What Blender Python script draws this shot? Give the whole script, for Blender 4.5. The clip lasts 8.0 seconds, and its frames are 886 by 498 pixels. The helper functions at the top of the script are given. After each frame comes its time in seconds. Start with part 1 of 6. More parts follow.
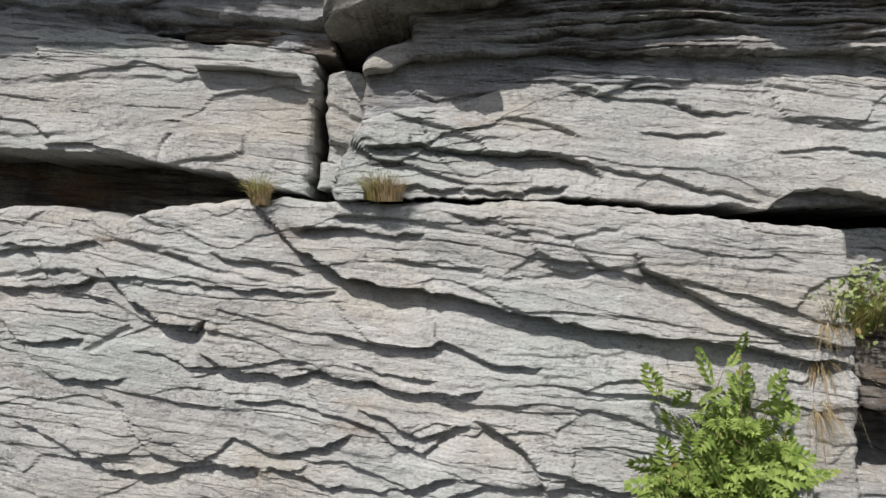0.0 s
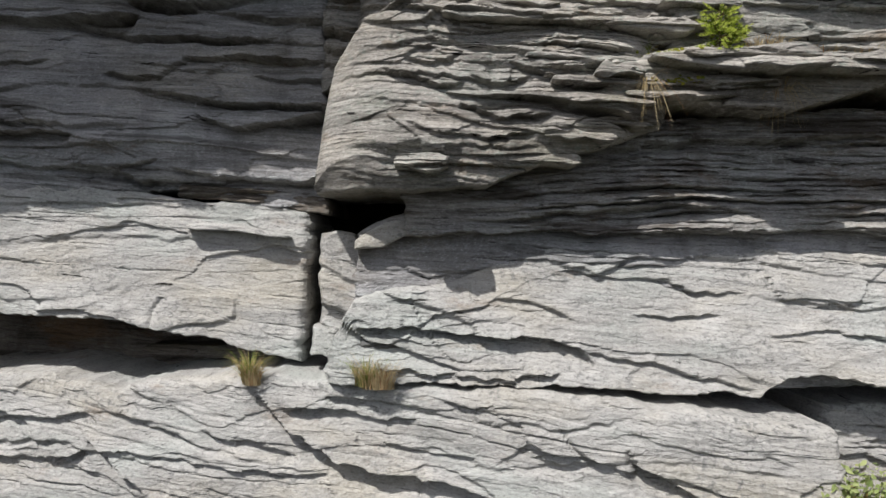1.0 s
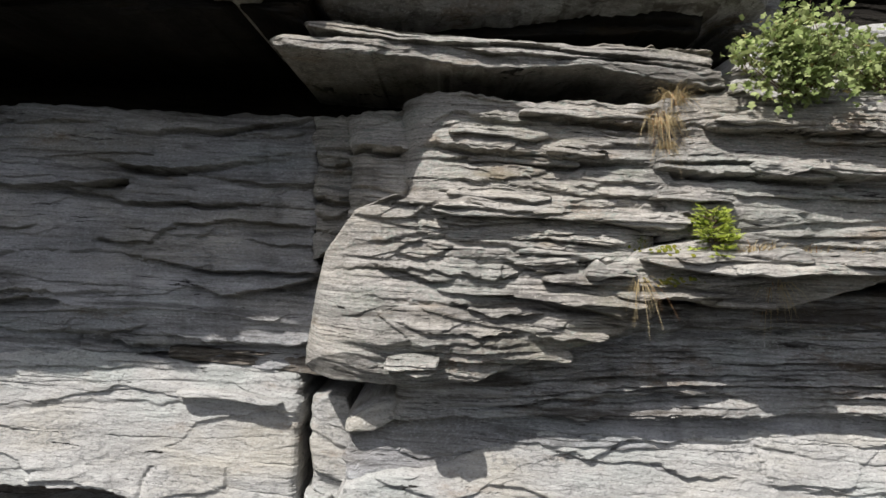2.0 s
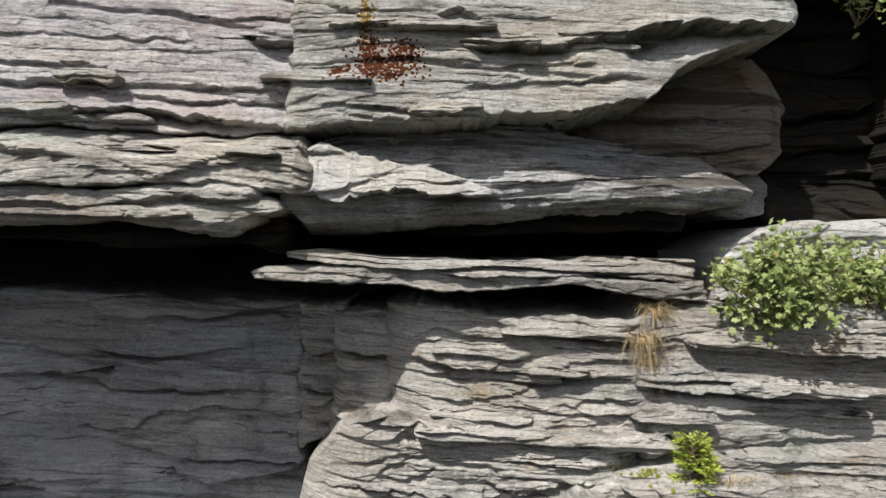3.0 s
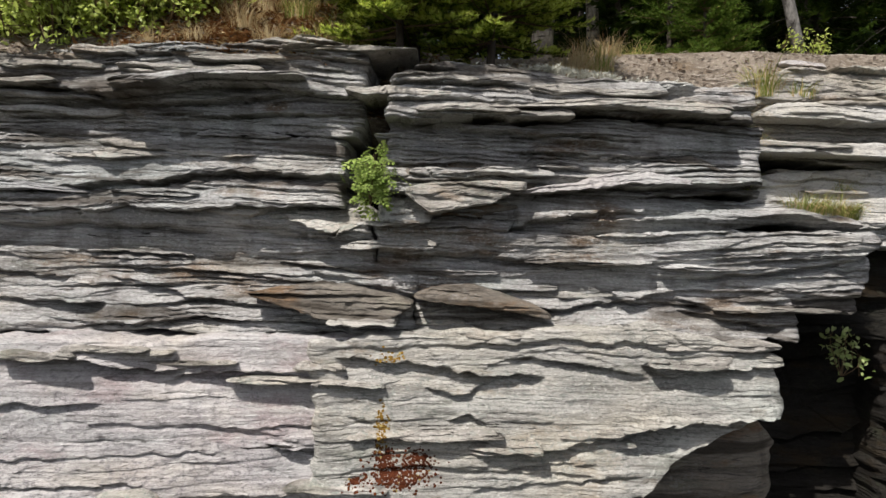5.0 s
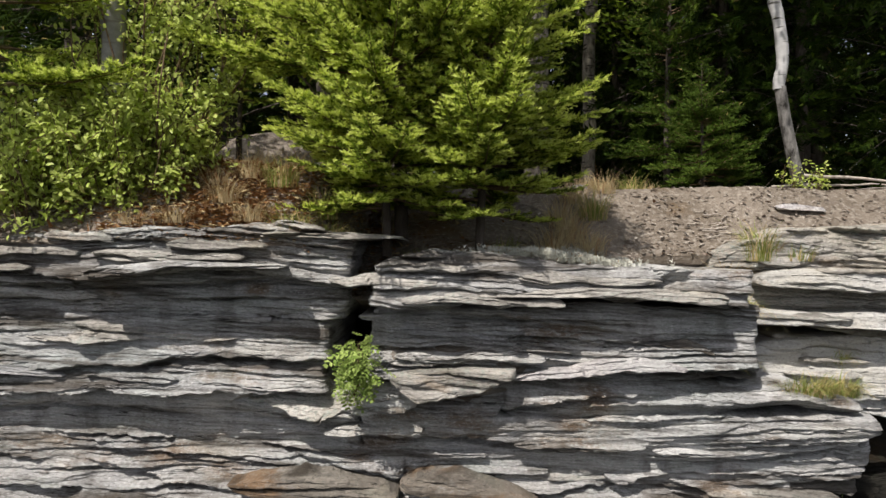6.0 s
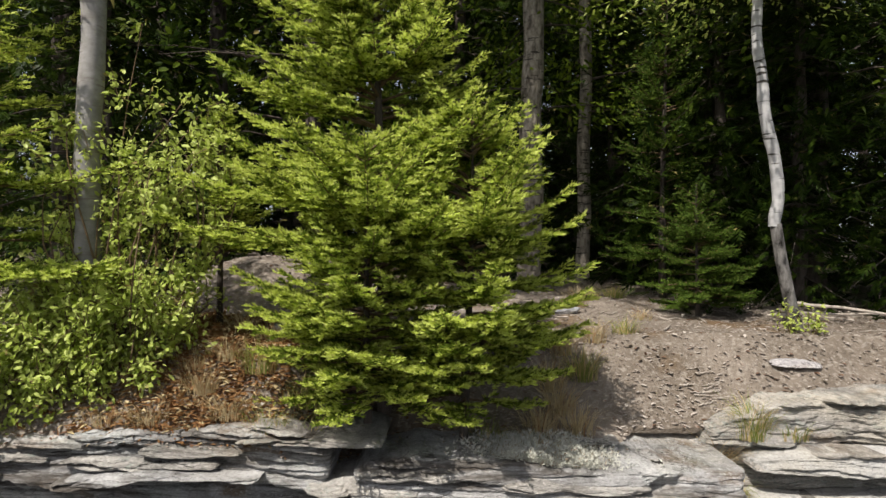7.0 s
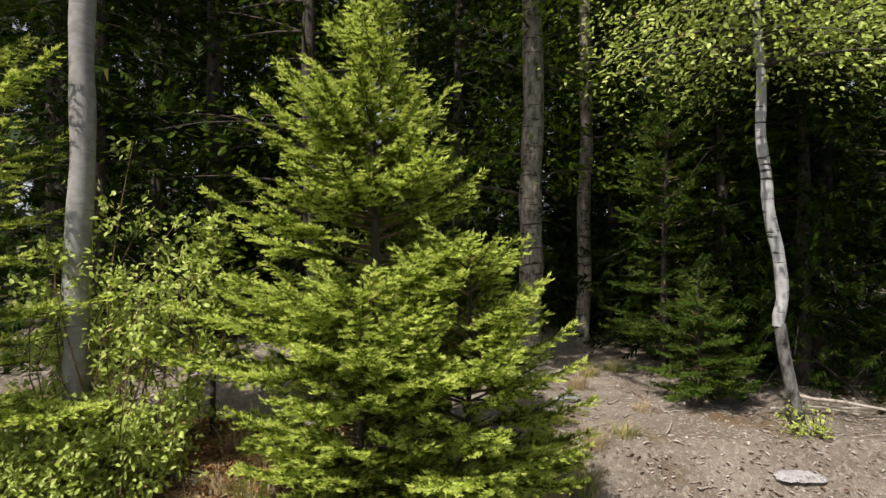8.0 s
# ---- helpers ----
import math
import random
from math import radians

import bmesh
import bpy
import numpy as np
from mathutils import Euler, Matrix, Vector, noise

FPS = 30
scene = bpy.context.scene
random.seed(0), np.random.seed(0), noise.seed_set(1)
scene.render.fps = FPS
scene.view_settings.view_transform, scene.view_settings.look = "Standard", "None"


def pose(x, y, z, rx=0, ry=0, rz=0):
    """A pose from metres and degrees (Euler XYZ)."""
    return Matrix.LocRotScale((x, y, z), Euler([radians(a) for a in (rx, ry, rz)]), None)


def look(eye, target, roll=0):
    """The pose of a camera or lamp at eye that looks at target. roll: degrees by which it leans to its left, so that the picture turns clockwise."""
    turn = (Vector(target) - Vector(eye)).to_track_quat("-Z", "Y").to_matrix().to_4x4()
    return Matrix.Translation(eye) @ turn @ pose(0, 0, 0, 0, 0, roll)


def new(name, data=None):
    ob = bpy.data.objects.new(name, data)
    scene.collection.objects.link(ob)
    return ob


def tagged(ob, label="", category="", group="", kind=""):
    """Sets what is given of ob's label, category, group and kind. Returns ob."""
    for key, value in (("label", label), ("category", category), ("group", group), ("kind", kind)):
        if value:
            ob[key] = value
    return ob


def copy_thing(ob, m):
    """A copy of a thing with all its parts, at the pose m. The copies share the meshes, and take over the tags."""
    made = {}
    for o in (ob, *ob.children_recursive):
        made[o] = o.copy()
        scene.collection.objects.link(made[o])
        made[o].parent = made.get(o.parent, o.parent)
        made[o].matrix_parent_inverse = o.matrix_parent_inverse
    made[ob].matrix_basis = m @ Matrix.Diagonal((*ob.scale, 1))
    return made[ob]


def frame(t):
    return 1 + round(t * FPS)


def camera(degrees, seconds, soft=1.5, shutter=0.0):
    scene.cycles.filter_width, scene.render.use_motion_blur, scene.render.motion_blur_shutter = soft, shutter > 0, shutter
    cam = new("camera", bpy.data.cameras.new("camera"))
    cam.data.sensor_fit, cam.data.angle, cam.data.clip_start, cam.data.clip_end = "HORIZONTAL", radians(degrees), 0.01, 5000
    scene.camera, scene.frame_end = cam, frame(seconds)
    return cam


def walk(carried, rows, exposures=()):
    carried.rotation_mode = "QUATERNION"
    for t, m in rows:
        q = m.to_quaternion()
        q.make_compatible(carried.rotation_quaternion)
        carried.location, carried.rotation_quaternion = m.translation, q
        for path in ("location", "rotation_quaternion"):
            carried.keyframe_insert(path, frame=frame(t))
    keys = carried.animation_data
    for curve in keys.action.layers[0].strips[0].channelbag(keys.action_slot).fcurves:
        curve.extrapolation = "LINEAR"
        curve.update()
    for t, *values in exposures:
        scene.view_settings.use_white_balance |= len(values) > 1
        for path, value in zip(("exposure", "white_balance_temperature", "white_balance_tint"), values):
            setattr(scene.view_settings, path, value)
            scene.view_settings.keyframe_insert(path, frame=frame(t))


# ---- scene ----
cam = camera(72.0, 8.0)
# seconds, x, y, z, yaw, pitch, roll of a slowly rising camera that looks level at the rock
ROWS = [
    (0.0, -0.000, 0.000, 1.501, 0.00, 0.00, -0.01),
    (0.3, 0.011, -0.001, 1.789, 0.02, 0.00, -0.02),
    (0.5, 0.019, -0.002, 1.964, 0.03, 0.00, -0.01),
    (0.8, 0.034, 0.019, 2.298, 0.03, -0.00, -0.01),
    (1.0, 0.045, 0.015, 2.483, 0.03, -0.01, -0.01),
    (1.2, 0.059, 0.015, 2.676, 0.02, -0.01, -0.01),
    (2.3, 0.095, 0.048, 3.801, -0.05, -0.07, -0.00),
    (2.5, 0.106, 0.057, 4.036, -0.05, -0.09, -0.02),
    (2.7, 0.140, 0.073, 4.307, -0.03, -0.09, -0.03),
    (2.9, 0.170, 0.038, 4.514, -0.01, -0.10, -0.04),
    (3.1, 0.192, 0.022, 4.704, 0.03, -0.12, -0.07),
    (3.3, 0.207, -0.006, 4.894, 0.06, -0.13, -0.10),
    (3.5, 0.218, -0.031, 5.089, 0.09, -0.14, -0.14),
    (3.7, 0.206, -0.050, 5.329, 0.13, -0.15, -0.13),
    (3.9, 0.190, -0.095, 5.557, 0.17, -0.16, -0.13),
    (4.1, 0.171, -0.121, 5.714, 0.20, -0.15, -0.13),
    (4.3, 0.153, -0.191, 5.948, 0.21, -0.14, -0.13),
    (4.5, 0.140, -0.195, 6.128, 0.22, -0.13, -0.13),
    (4.7, 0.136, -0.218, 6.367, 0.21, -0.12, -0.14),
    (5.8, 0.171, -0.120, 7.519, 0.24, -0.12, -0.18),
    (6.0, 0.207, -0.097, 7.730, 0.24, -0.14, -0.18),
    (6.3, 0.240, -0.025, 8.012, 0.30, -0.19, -0.15),
    (6.5, 0.275, -0.026, 8.232, 0.35, -0.22, -0.13),
    (6.7, 0.288, -0.007, 8.476, 0.34, -0.22, -0.14),
    (7.0, 0.305, 0.012, 8.785, 0.34, -0.22, -0.14),
    (7.2, 0.300, 0.016, 8.985, 0.34, -0.20, -0.17),
    (7.5, 0.305, 0.049, 9.244, 0.33, -0.18, -0.20),
    (7.7, 0.301, 0.072, 9.354, 0.32, -0.15, -0.23),
    (8.0, 0.314, 0.098, 9.499, 0.30, -0.11, -0.26),
]
walk(cam, [(t, pose(x, y, z, 90 + pitch, roll, yaw)) for t, x, y, z, yaw, pitch, roll in ROWS], exposures=[(0.0, -0.03, 6400, 12), (1.2, 0.12, 6400, 12), (2.6, 0.30, 6450, 12), (8.0, 0.36, 6700, 12)])
# == end of walk ==
# ---- light ----
SUN = Vector((-0.42, -0.55, 1.0)).normalized()
world = bpy.data.worlds.new("sky")
scene.world = world
world.use_nodes = True
wn = world.node_tree.nodes
sky = wn.new("ShaderNodeTexSky")
sky.sky_type = "NISHITA"
sky.sun_disc = False
sky.air_density, sky.dust_density = 0.7, 1.6
sky.sun_elevation = math.asin(SUN.z)
sky.sun_rotation = math.atan2(SUN.x, SUN.y)
wn["Background"].inputs["Strength"].default_value = 0.125
haze = wn.new("ShaderNodeHueSaturation")
haze.inputs["Saturation"].default_value = 0.42
world.node_tree.links.new(sky.outputs[0], haze.inputs["Color"])
world.node_tree.links.new(haze.outputs[0], wn["Background"].inputs["Color"])
sun_data = bpy.data.lights.new("sun", "SUN")
sun_data.energy, sun_data.angle, sun_data.color = 5.0, radians(0.53), (1.0, 0.96, 0.90)
sun_lamp = new("sun", sun_data)
sun_lamp.matrix_world = look(SUN * 40, (0, 0, 0))


# ---- numbers and meshes ----
def hashed(i, j, seed):
    """Random values from 0 to 1 for whole numbers i, j."""
    h = (np.asarray(i).astype(np.int64) * 374761393 + np.asarray(j).astype(np.int64) * 668265263 + seed * 974634151) & 0xFFFFFFFF
    h = ((h ^ (h >> 13)) * 1274126177) & 0xFFFFFFFF
    h = ((h ^ (h >> 16)) * 2246822519) & 0xFFFFFFFF
    return ((h ^ (h >> 15)) & 0xFFFFFF) / float(0xFFFFFF)


def grain(x, y, seed):
    """Smooth noise from -1 to 1."""
    i, j = np.floor(x), np.floor(y)
    f, g = x - i, y - j
    f, g = f * f * (3 - 2 * f), g * g * (3 - 2 * g)
    a, b = hashed(i, j, seed), hashed(i + 1, j, seed)
    c, d = hashed(i, j + 1, seed), hashed(i + 1, j + 1, seed)
    return 2 * (a + (b - a) * f + (c - a) * g + (a - b - c + d) * f * g) - 1


def rough(x, y, seed, steps=4):
    total, size = 0, 1.0
    for k in range(steps):
        total, size = total + size * grain(x * 2 ** k, y * 2 ** k, seed + k), size * 0.5
    return total / 1.9


def beds(x, s, h, seed, stretch):
    """How far thin rock beds of mean thickness h stand out, from -1 to 1, with open joints here and there."""
    q = s / h + 0.8 * grain(x * 0.7, s * 0.6 / h, seed + 3)
    i = np.floor(q)
    f = q - i
    out = grain(x * stretch + hashed(i, i * 0, seed) * 50, i * 7.31, seed + 1)
    out = 0.4 * out + 0.6 * np.round(out * 2.2) / 2.2
    open_joint = np.clip(2.5 * grain(x * stretch * 0.8 + hashed(i, i * 0, seed + 5) * 90, i * 3.7, seed + 6), 0, 1)
    return out + 0.25 * (0.5 - f) - 1.1 * open_joint * np.clip(1 - f / 0.2, 0, 1)


def shelves(x, s, h, seed, stretch, bare=0.15):
    """Beds that stand out at a sharp, broken lower edge and lean back above it; they die out along their length."""
    q = s / h + 0.7 * grain(x * 0.55, s * 0.35 / h, seed) + 0.16 * grain(x * 2.1 / h * 0.2, s / h, seed + 1)
    q = q + 0.07 * np.round(1.6 * grain(x * 1.4 / h, q * 0.6, seed + 2)) / 1.6 + 0.04 * grain(x * 4.5 / h, q, seed + 3)
    i = np.floor(q)
    f = q - i

    def reach(i):
        far = np.clip(grain(x * stretch + hashed(i, i * 0, seed + 4) * 60, i * 5.17, seed + 5) * 1.5 + 0.5 - bare, 0, 1.25)
        return np.where(far > 0.1, far + 0.12 * np.round(2 * grain(x * stretch * 5 + hashed(i, i * 0, seed + 6) * 40, i * 3.3, seed + 7)), far)

    # below each ledge an open joint runs back into the rock
    return reach(i) * np.clip(f / 0.05, 0, 1) * (1 - f) ** 1.15 - 0.9 * reach(i + 1) * np.clip((f - 0.86) / 0.05, 0, 1) * np.clip((1 - f) / 0.03, 0, 1)


def facets(x, s, wide, tall, seed):
    """Broken faces of about wide x tall, each with a set-off and a tilt of its own, mostly leaning back; from -1 to 1."""
    p = x / wide + 0.3 * rough(x * 1.1 / wide, s * 1.1 / tall, seed + 1, 3)
    q = s / tall + 0.3 * rough(x * 1.2 / wide, s * 1.2 / tall, seed + 2, 3)
    ip, iq = np.floor(p), np.floor(q)
    best = np.full(np.shape(p), 9e9)
    out = np.zeros(np.shape(p))
    for a in (-1, 0, 1):
        for b in (-1, 0, 1):
            i, j = ip + a, iq + b
            dp, dq = p - i - hashed(i, j, seed + 3), q - j - hashed(i, j, seed + 4)
            far = dp * dp + dq * dq
            face = 1.1 * hashed(i, j, seed + 5) - 0.55 + (hashed(i, j, seed + 6) - 0.5) * dp - (0.15 + 0.7 * hashed(i, j, seed + 7)) * dq
            out = np.where(far < best, face, out)
            best = np.minimum(best, far)
    return out


def mesh_of(name, verts, faces, material, smooth=False):
    """A mesh from an array of places and arrays of faces (all of one size in each array)."""
    me = bpy.data.meshes.new(name)
    verts = np.asarray(verts, np.float32)
    faces = [np.asarray(f, np.int32) for f in faces if len(f)]
    me.vertices.add(len(verts))
    me.vertices.foreach_set("co", verts.ravel())
    sizes = np.concatenate([np.full(len(f), f.shape[1], np.int32) for f in faces])
    me.loops.add(int(sizes.sum()))
    me.loops.foreach_set("vertex_index", np.concatenate([f.ravel() for f in faces]))
    me.polygons.add(len(sizes))
    me.polygons.foreach_set("loop_start", np.r_[0, np.cumsum(sizes)[:-1]].astype(np.int32))
    me.polygons.foreach_set("use_smooth", np.full(len(sizes), smooth))
    me.update(calc_edges=True)
    me.materials.append(material)
    return me


def part(name, me, parent, label=""):
    ob = new(name, me)
    ob.parent = parent
    if label:
        ob["label"] = label
    if name in ("woody_frame", "crown", "foliage", "new_growth"):
        ob["kind"] = "stuff"
    return ob


def thing(name, label, category, group="", kind="", at=(0, 0, 0)):
    ob = new(name)
    ob.location = at
    ob.empty_display_size = 0.05
    return tagged(ob, label, category, group, kind)


class Pile:
    """Gathers pieces of one mesh."""

    def __init__(self):
        self.v, self.f, self.n = [], {}, 0

    def add(self, verts, faces):
        faces = np.asarray(faces)
        self.v.append(np.asarray(verts, float).reshape(-1, 3))
        self.f.setdefault(faces.shape[1], []).append(faces + self.n)
        self.n += len(self.v[-1])

    def mesh(self, name, material, smooth=False, shift=(0, 0, 0)):
        return mesh_of(name, np.concatenate(self.v) + np.array(shift), [np.concatenate(f) for f in self.f.values()], material, smooth)

    def tube(self, points, radii, sides=6):
        """A bent, tapered stem."""
        p = np.asarray(points, float)
        r = np.asarray(radii, float)
        d = np.gradient(p, axis=0)
        d /= np.linalg.norm(d, axis=1)[:, None] + 1e-9
        ref = np.array([0.0, 1.0, 0.0]) if abs(d[0][1]) < 0.8 else np.array([1.0, 0.0, 0.0])
        a = np.cross(d, ref)
        a /= np.linalg.norm(a, axis=1)[:, None] + 1e-9
        b = np.cross(d, a)
        ang = np.arange(sides) * 2 * math.pi / sides
        ring = p[:, None] + r[:, None, None] * (np.cos(ang)[None, :, None] * a[:, None] + np.sin(ang)[None, :, None] * b[:, None])
        n, k = len(p), np.arange(sides)
        quads = [np.stack([i * sides + k, i * sides + (k + 1) % sides, (i + 1) * sides + (k + 1) % sides, (i + 1) * sides + k], 1) for i in range(n - 1)]
        self.add(ring.reshape(-1, 3), np.concatenate(quads))

    def scatter(self, verts, faces, where, along, up, size):
        """Copies of a small flat shape (its length along x, its face towards z)."""
        verts, faces = np.asarray(verts, float), np.asarray(faces)
        along = along / (np.linalg.norm(along, axis=1)[:, None] + 1e-9)
        side = np.cross(up, along)
        side /= np.linalg.norm(side, axis=1)[:, None] + 1e-9
        top = np.cross(along, side)
        size = np.broadcast_to(np.asarray(size, float), (len(where),))[:, None, None]
        v = where[:, None] + size * (verts[None, :, :1] * along[:, None] + verts[None, :, 1:2] * side[:, None] + verts[None, :, 2:] * top[:, None])
        self.add(v.reshape(-1, 3), (faces[None] + (np.arange(len(where)) * len(verts))[:, None, None]).reshape(-1, faces.shape[1]))


# ---- materials ----
def shader(name):
    m = bpy.data.materials.new(name)
    m.use_nodes = True
    nt = m.node_tree
    return m, nt, nt.nodes["Principled BSDF"]


def node(nt, kind, **inputs):
    n = nt.nodes.new(kind)
    for key, value in inputs.items():
        key = key.replace("_", " ")
        if isinstance(value, bpy.types.NodeSocket):
            nt.links.new(value, n.inputs[key])
        else:
            n.inputs[key].default_value = value
    return n


def stretched(nt, scale):
    co = nt.nodes.new("ShaderNodeTexCoord")
    return node(nt, "ShaderNodeMapping", Vector=co.outputs["Object"], Scale=scale).outputs[0]


def noise_of(nt, scale, size=1.0, detail=5.0, harsh=0.55):
    return node(nt, "ShaderNodeTexNoise", Vector=stretched(nt, scale), Scale=size, Detail=detail, Roughness=harsh).outputs["Fac"]


def ramp(nt, value, low, high, a=0.0, b=1.0):
    n = node(nt, "ShaderNodeMapRange", Value=value)
    for key, v in zip(("From Min", "From Max", "To Min", "To Max"), (low, high, a, b)):
        n.inputs[key].default_value = v
    return n.outputs[0]


def blend(nt, fac, a, b, how="MIX"):
    n = nt.nodes.new("ShaderNodeMix")
    n.data_type, n.blend_type = "RGBA", how
    for socket, value in ((n.inputs[0], fac), (n.inputs[6], a), (n.inputs[7], b)):
        if isinstance(value, bpy.types.NodeSocket):
            nt.links.new(value, socket)
        elif isinstance(value, tuple):
            socket.default_value = (*value, 1)
        else:
            socket.default_value = value
    return n.outputs[2]


def turned(nt, scale, degrees):
    co = nt.nodes.new("ShaderNodeTexCoord")
    m = node(nt, "ShaderNodeMapping", Vector=co.outputs["Object"], Scale=scale)
    m.vector_type = "TEXTURE"
    m.inputs["Scale"].default_value = tuple(1 / v for v in scale)
    m.inputs["Rotation"].default_value = (0, radians(degrees), 0)
    return m.outputs[0]


def rock_material(name, light, dark, rust=(0.20, 0.13, 0.07), rusty=0.62, lichen=(0.15, 0.155, 0.15), lichen_from=0.6, fine=0.4, slant=4, cracks=0.66, wet=0.4, wet_from=0.58, wash=(0.035, 0.030, 0.024), green=0.0, tone=1.0):
    """Weathered schist: mottled tones, warm and cool patches, rust, lichen, dark water stains, fine layers and hair cracks."""
    m, nt, bsdf = shader(name)

    def stretched_noise(scale, size, detail, harsh, swirl=0.0):
        return node(nt, "ShaderNodeTexNoise", Vector=turned(nt, scale, slant), Scale=size, Detail=detail, Roughness=harsh, Distortion=swirl).outputs["Fac"]

    def times(a, b):
        n = nt.nodes.new("ShaderNodeMath")
        n.operation = "MULTIPLY"
        nt.links.new(a, n.inputs[0])
        nt.links.new(b, n.inputs[1])
        return n.outputs[0]

    def toned(r, g, b):
        return (r * tone, g * tone, b * tone)

    patches = stretched_noise((0.9, 0.9, 2.6), 1.5, 8, 0.62, 0.4)
    middle = stretched_noise((3.0, 3.0, 8.0), 1.6, 7, 0.65, 0.3)
    layers = stretched_noise((1.3, 1.3, 30.0), 1.5, 7, 0.62, 0.5)
    lines = stretched_noise((3.4, 3.4, 42.0), 1.0, 7, 0.66, 1.2)
    hue = stretched_noise((0.7, 0.7, 1.8), 1.3, 4, 0.6)
    grit = noise_of(nt, (26.0, 26.0, 44.0), 2.0, 8, 0.72)
    lumps = noise_of(nt, (7.0, 7.0, 15.0), 2.0, 8, 0.62)
    where = ramp(nt, noise_of(nt, (0.9, 0.9, 2.0), 1.9, 5), 0.44, 0.60)
    own = node(nt, "ShaderNodeObjectInfo").outputs["Random"]
    col = blend(nt, ramp(nt, patches, 0.36, 0.62), dark, light)
    col = blend(nt, ramp(nt, middle, 0.40, 0.62, 0.55, 0.0), col, dark)
    col = blend(nt, ramp(nt, hue, 0.50, 0.66, 0, 0.8), col, (1.0, 0.95, 0.84), "MULTIPLY")
    col = blend(nt, ramp(nt, hue, 0.48, 0.34, 0, 0.8), col, (0.92, 1.0, 0.99), "MULTIPLY")
    col = blend(nt, ramp(nt, own, 0, 1, 0.0, 0.2), col, toned(0.25, 0.235, 0.215))
    col = blend(nt, times(ramp(nt, layers, 0.40, 0.54, min(1, fine * 1.8), 0.0), ramp(nt, middle, 0.42, 0.60, 0.25, 1.0)), col, toned(0.085, 0.08, 0.072))
    col = blend(nt, ramp(nt, stretched_noise((0.8, 0.8, 2.2), 2.1, 8, 0.66), rusty, rusty + 0.10, 0, 0.75), col, rust)
    spots = times(ramp(nt, noise_of(nt, (13, 13, 20), 2.0, 6, 0.7), 0.52, 0.60, 0, 0.75), ramp(nt, noise_of(nt, (1.1, 1.1, 1.8), 2.0, 5), lichen_from - 0.1, lichen_from + 0.02))
    col = blend(nt, spots, col, lichen)
    if green:
        col = blend(nt, ramp(nt, noise_of(nt, (1.2, 1.2, 3.0), 2.3, 7, 0.65), 0.55, 0.68, 0, green), col, (0.16, 0.19, 0.12))
    col = blend(nt, ramp(nt, grit, 0.54, 0.66, 0, 0.6), col, toned(0.12, 0.118, 0.112))
    col = blend(nt, ramp(nt, grit, 0.46, 0.34, 0, 0.6), col, tuple(min(0.66, 1.1 * v) for v in light))
    col = blend(nt, ramp(nt, stretched_noise((0.42, 0.42, 4.2), 1.9, 8, 0.66, 0.6), wet_from - 0.03, wet_from + 0.07, 0, wet), col, wash)
    col = blend(nt, ramp(nt, noise_of(nt, (4.0, 4.0, 0.6), 1.4, 5), wet_from, wet_from + 0.12, 0, wet * 0.5), col, wash)
    crack = times(ramp(nt, lines, cracks - 0.035, cracks - 0.005), where)
    col = blend(nt, crack, col, (0.03, 0.028, 0.026))
    # leaves of stone as thin as a finger, each with a sharp lower edge
    leaf = node(nt, "ShaderNodeTexWave", Vector=turned(nt, (1.0, 1.0, 1.0), slant), Scale=15.0, Distortion=9.0, Detail=5.0)
    leaf.bands_direction, leaf.wave_profile = "Z", "SAW"
    leaf.inputs["Detail Scale"].default_value, leaf.inputs["Detail Roughness"].default_value = 0.7, 0.62
    leafy_spots = ramp(nt, noise_of(nt, (1.1, 1.1, 3.4), 2.2, 6, 0.6), 0.40, 0.58)
    leaves = times(leaf.outputs["Fac"], leafy_spots)
    col = blend(nt, times(ramp(nt, leaf.outputs["Fac"], 0.86, 0.98, 0, min(1, 1.9 * fine)), leafy_spots), col, toned(0.05, 0.046, 0.04))
    nt.links.new(col, bsdf.inputs["Base Color"])
    bsdf.inputs["Roughness"].default_value = 0.85
    bsdf.inputs["Specular IOR Level"].default_value = 0.06
    b0 = node(nt, "ShaderNodeBump", Height=leaves, Strength=0.9, Distance=0.028 * fine + 0.002)
    b0.invert = True
    b1 = node(nt, "ShaderNodeBump", Height=layers, Strength=0.9, Distance=0.004 + 0.022 * fine, Normal=b0.outputs[0])
    b2 = node(nt, "ShaderNodeBump", Height=lumps, Strength=0.8, Distance=0.02, Normal=b1.outputs[0])
    b3 = node(nt, "ShaderNodeBump", Height=grit, Strength=0.9, Distance=0.011, Normal=b2.outputs[0])
    b4 = node(nt, "ShaderNodeBump", Height=crack, Strength=1.0, Distance=0.008, Normal=b3.outputs[0])
    b4.invert = True
    nt.links.new(b4.outputs[0], bsdf.inputs["Normal"])
    return m


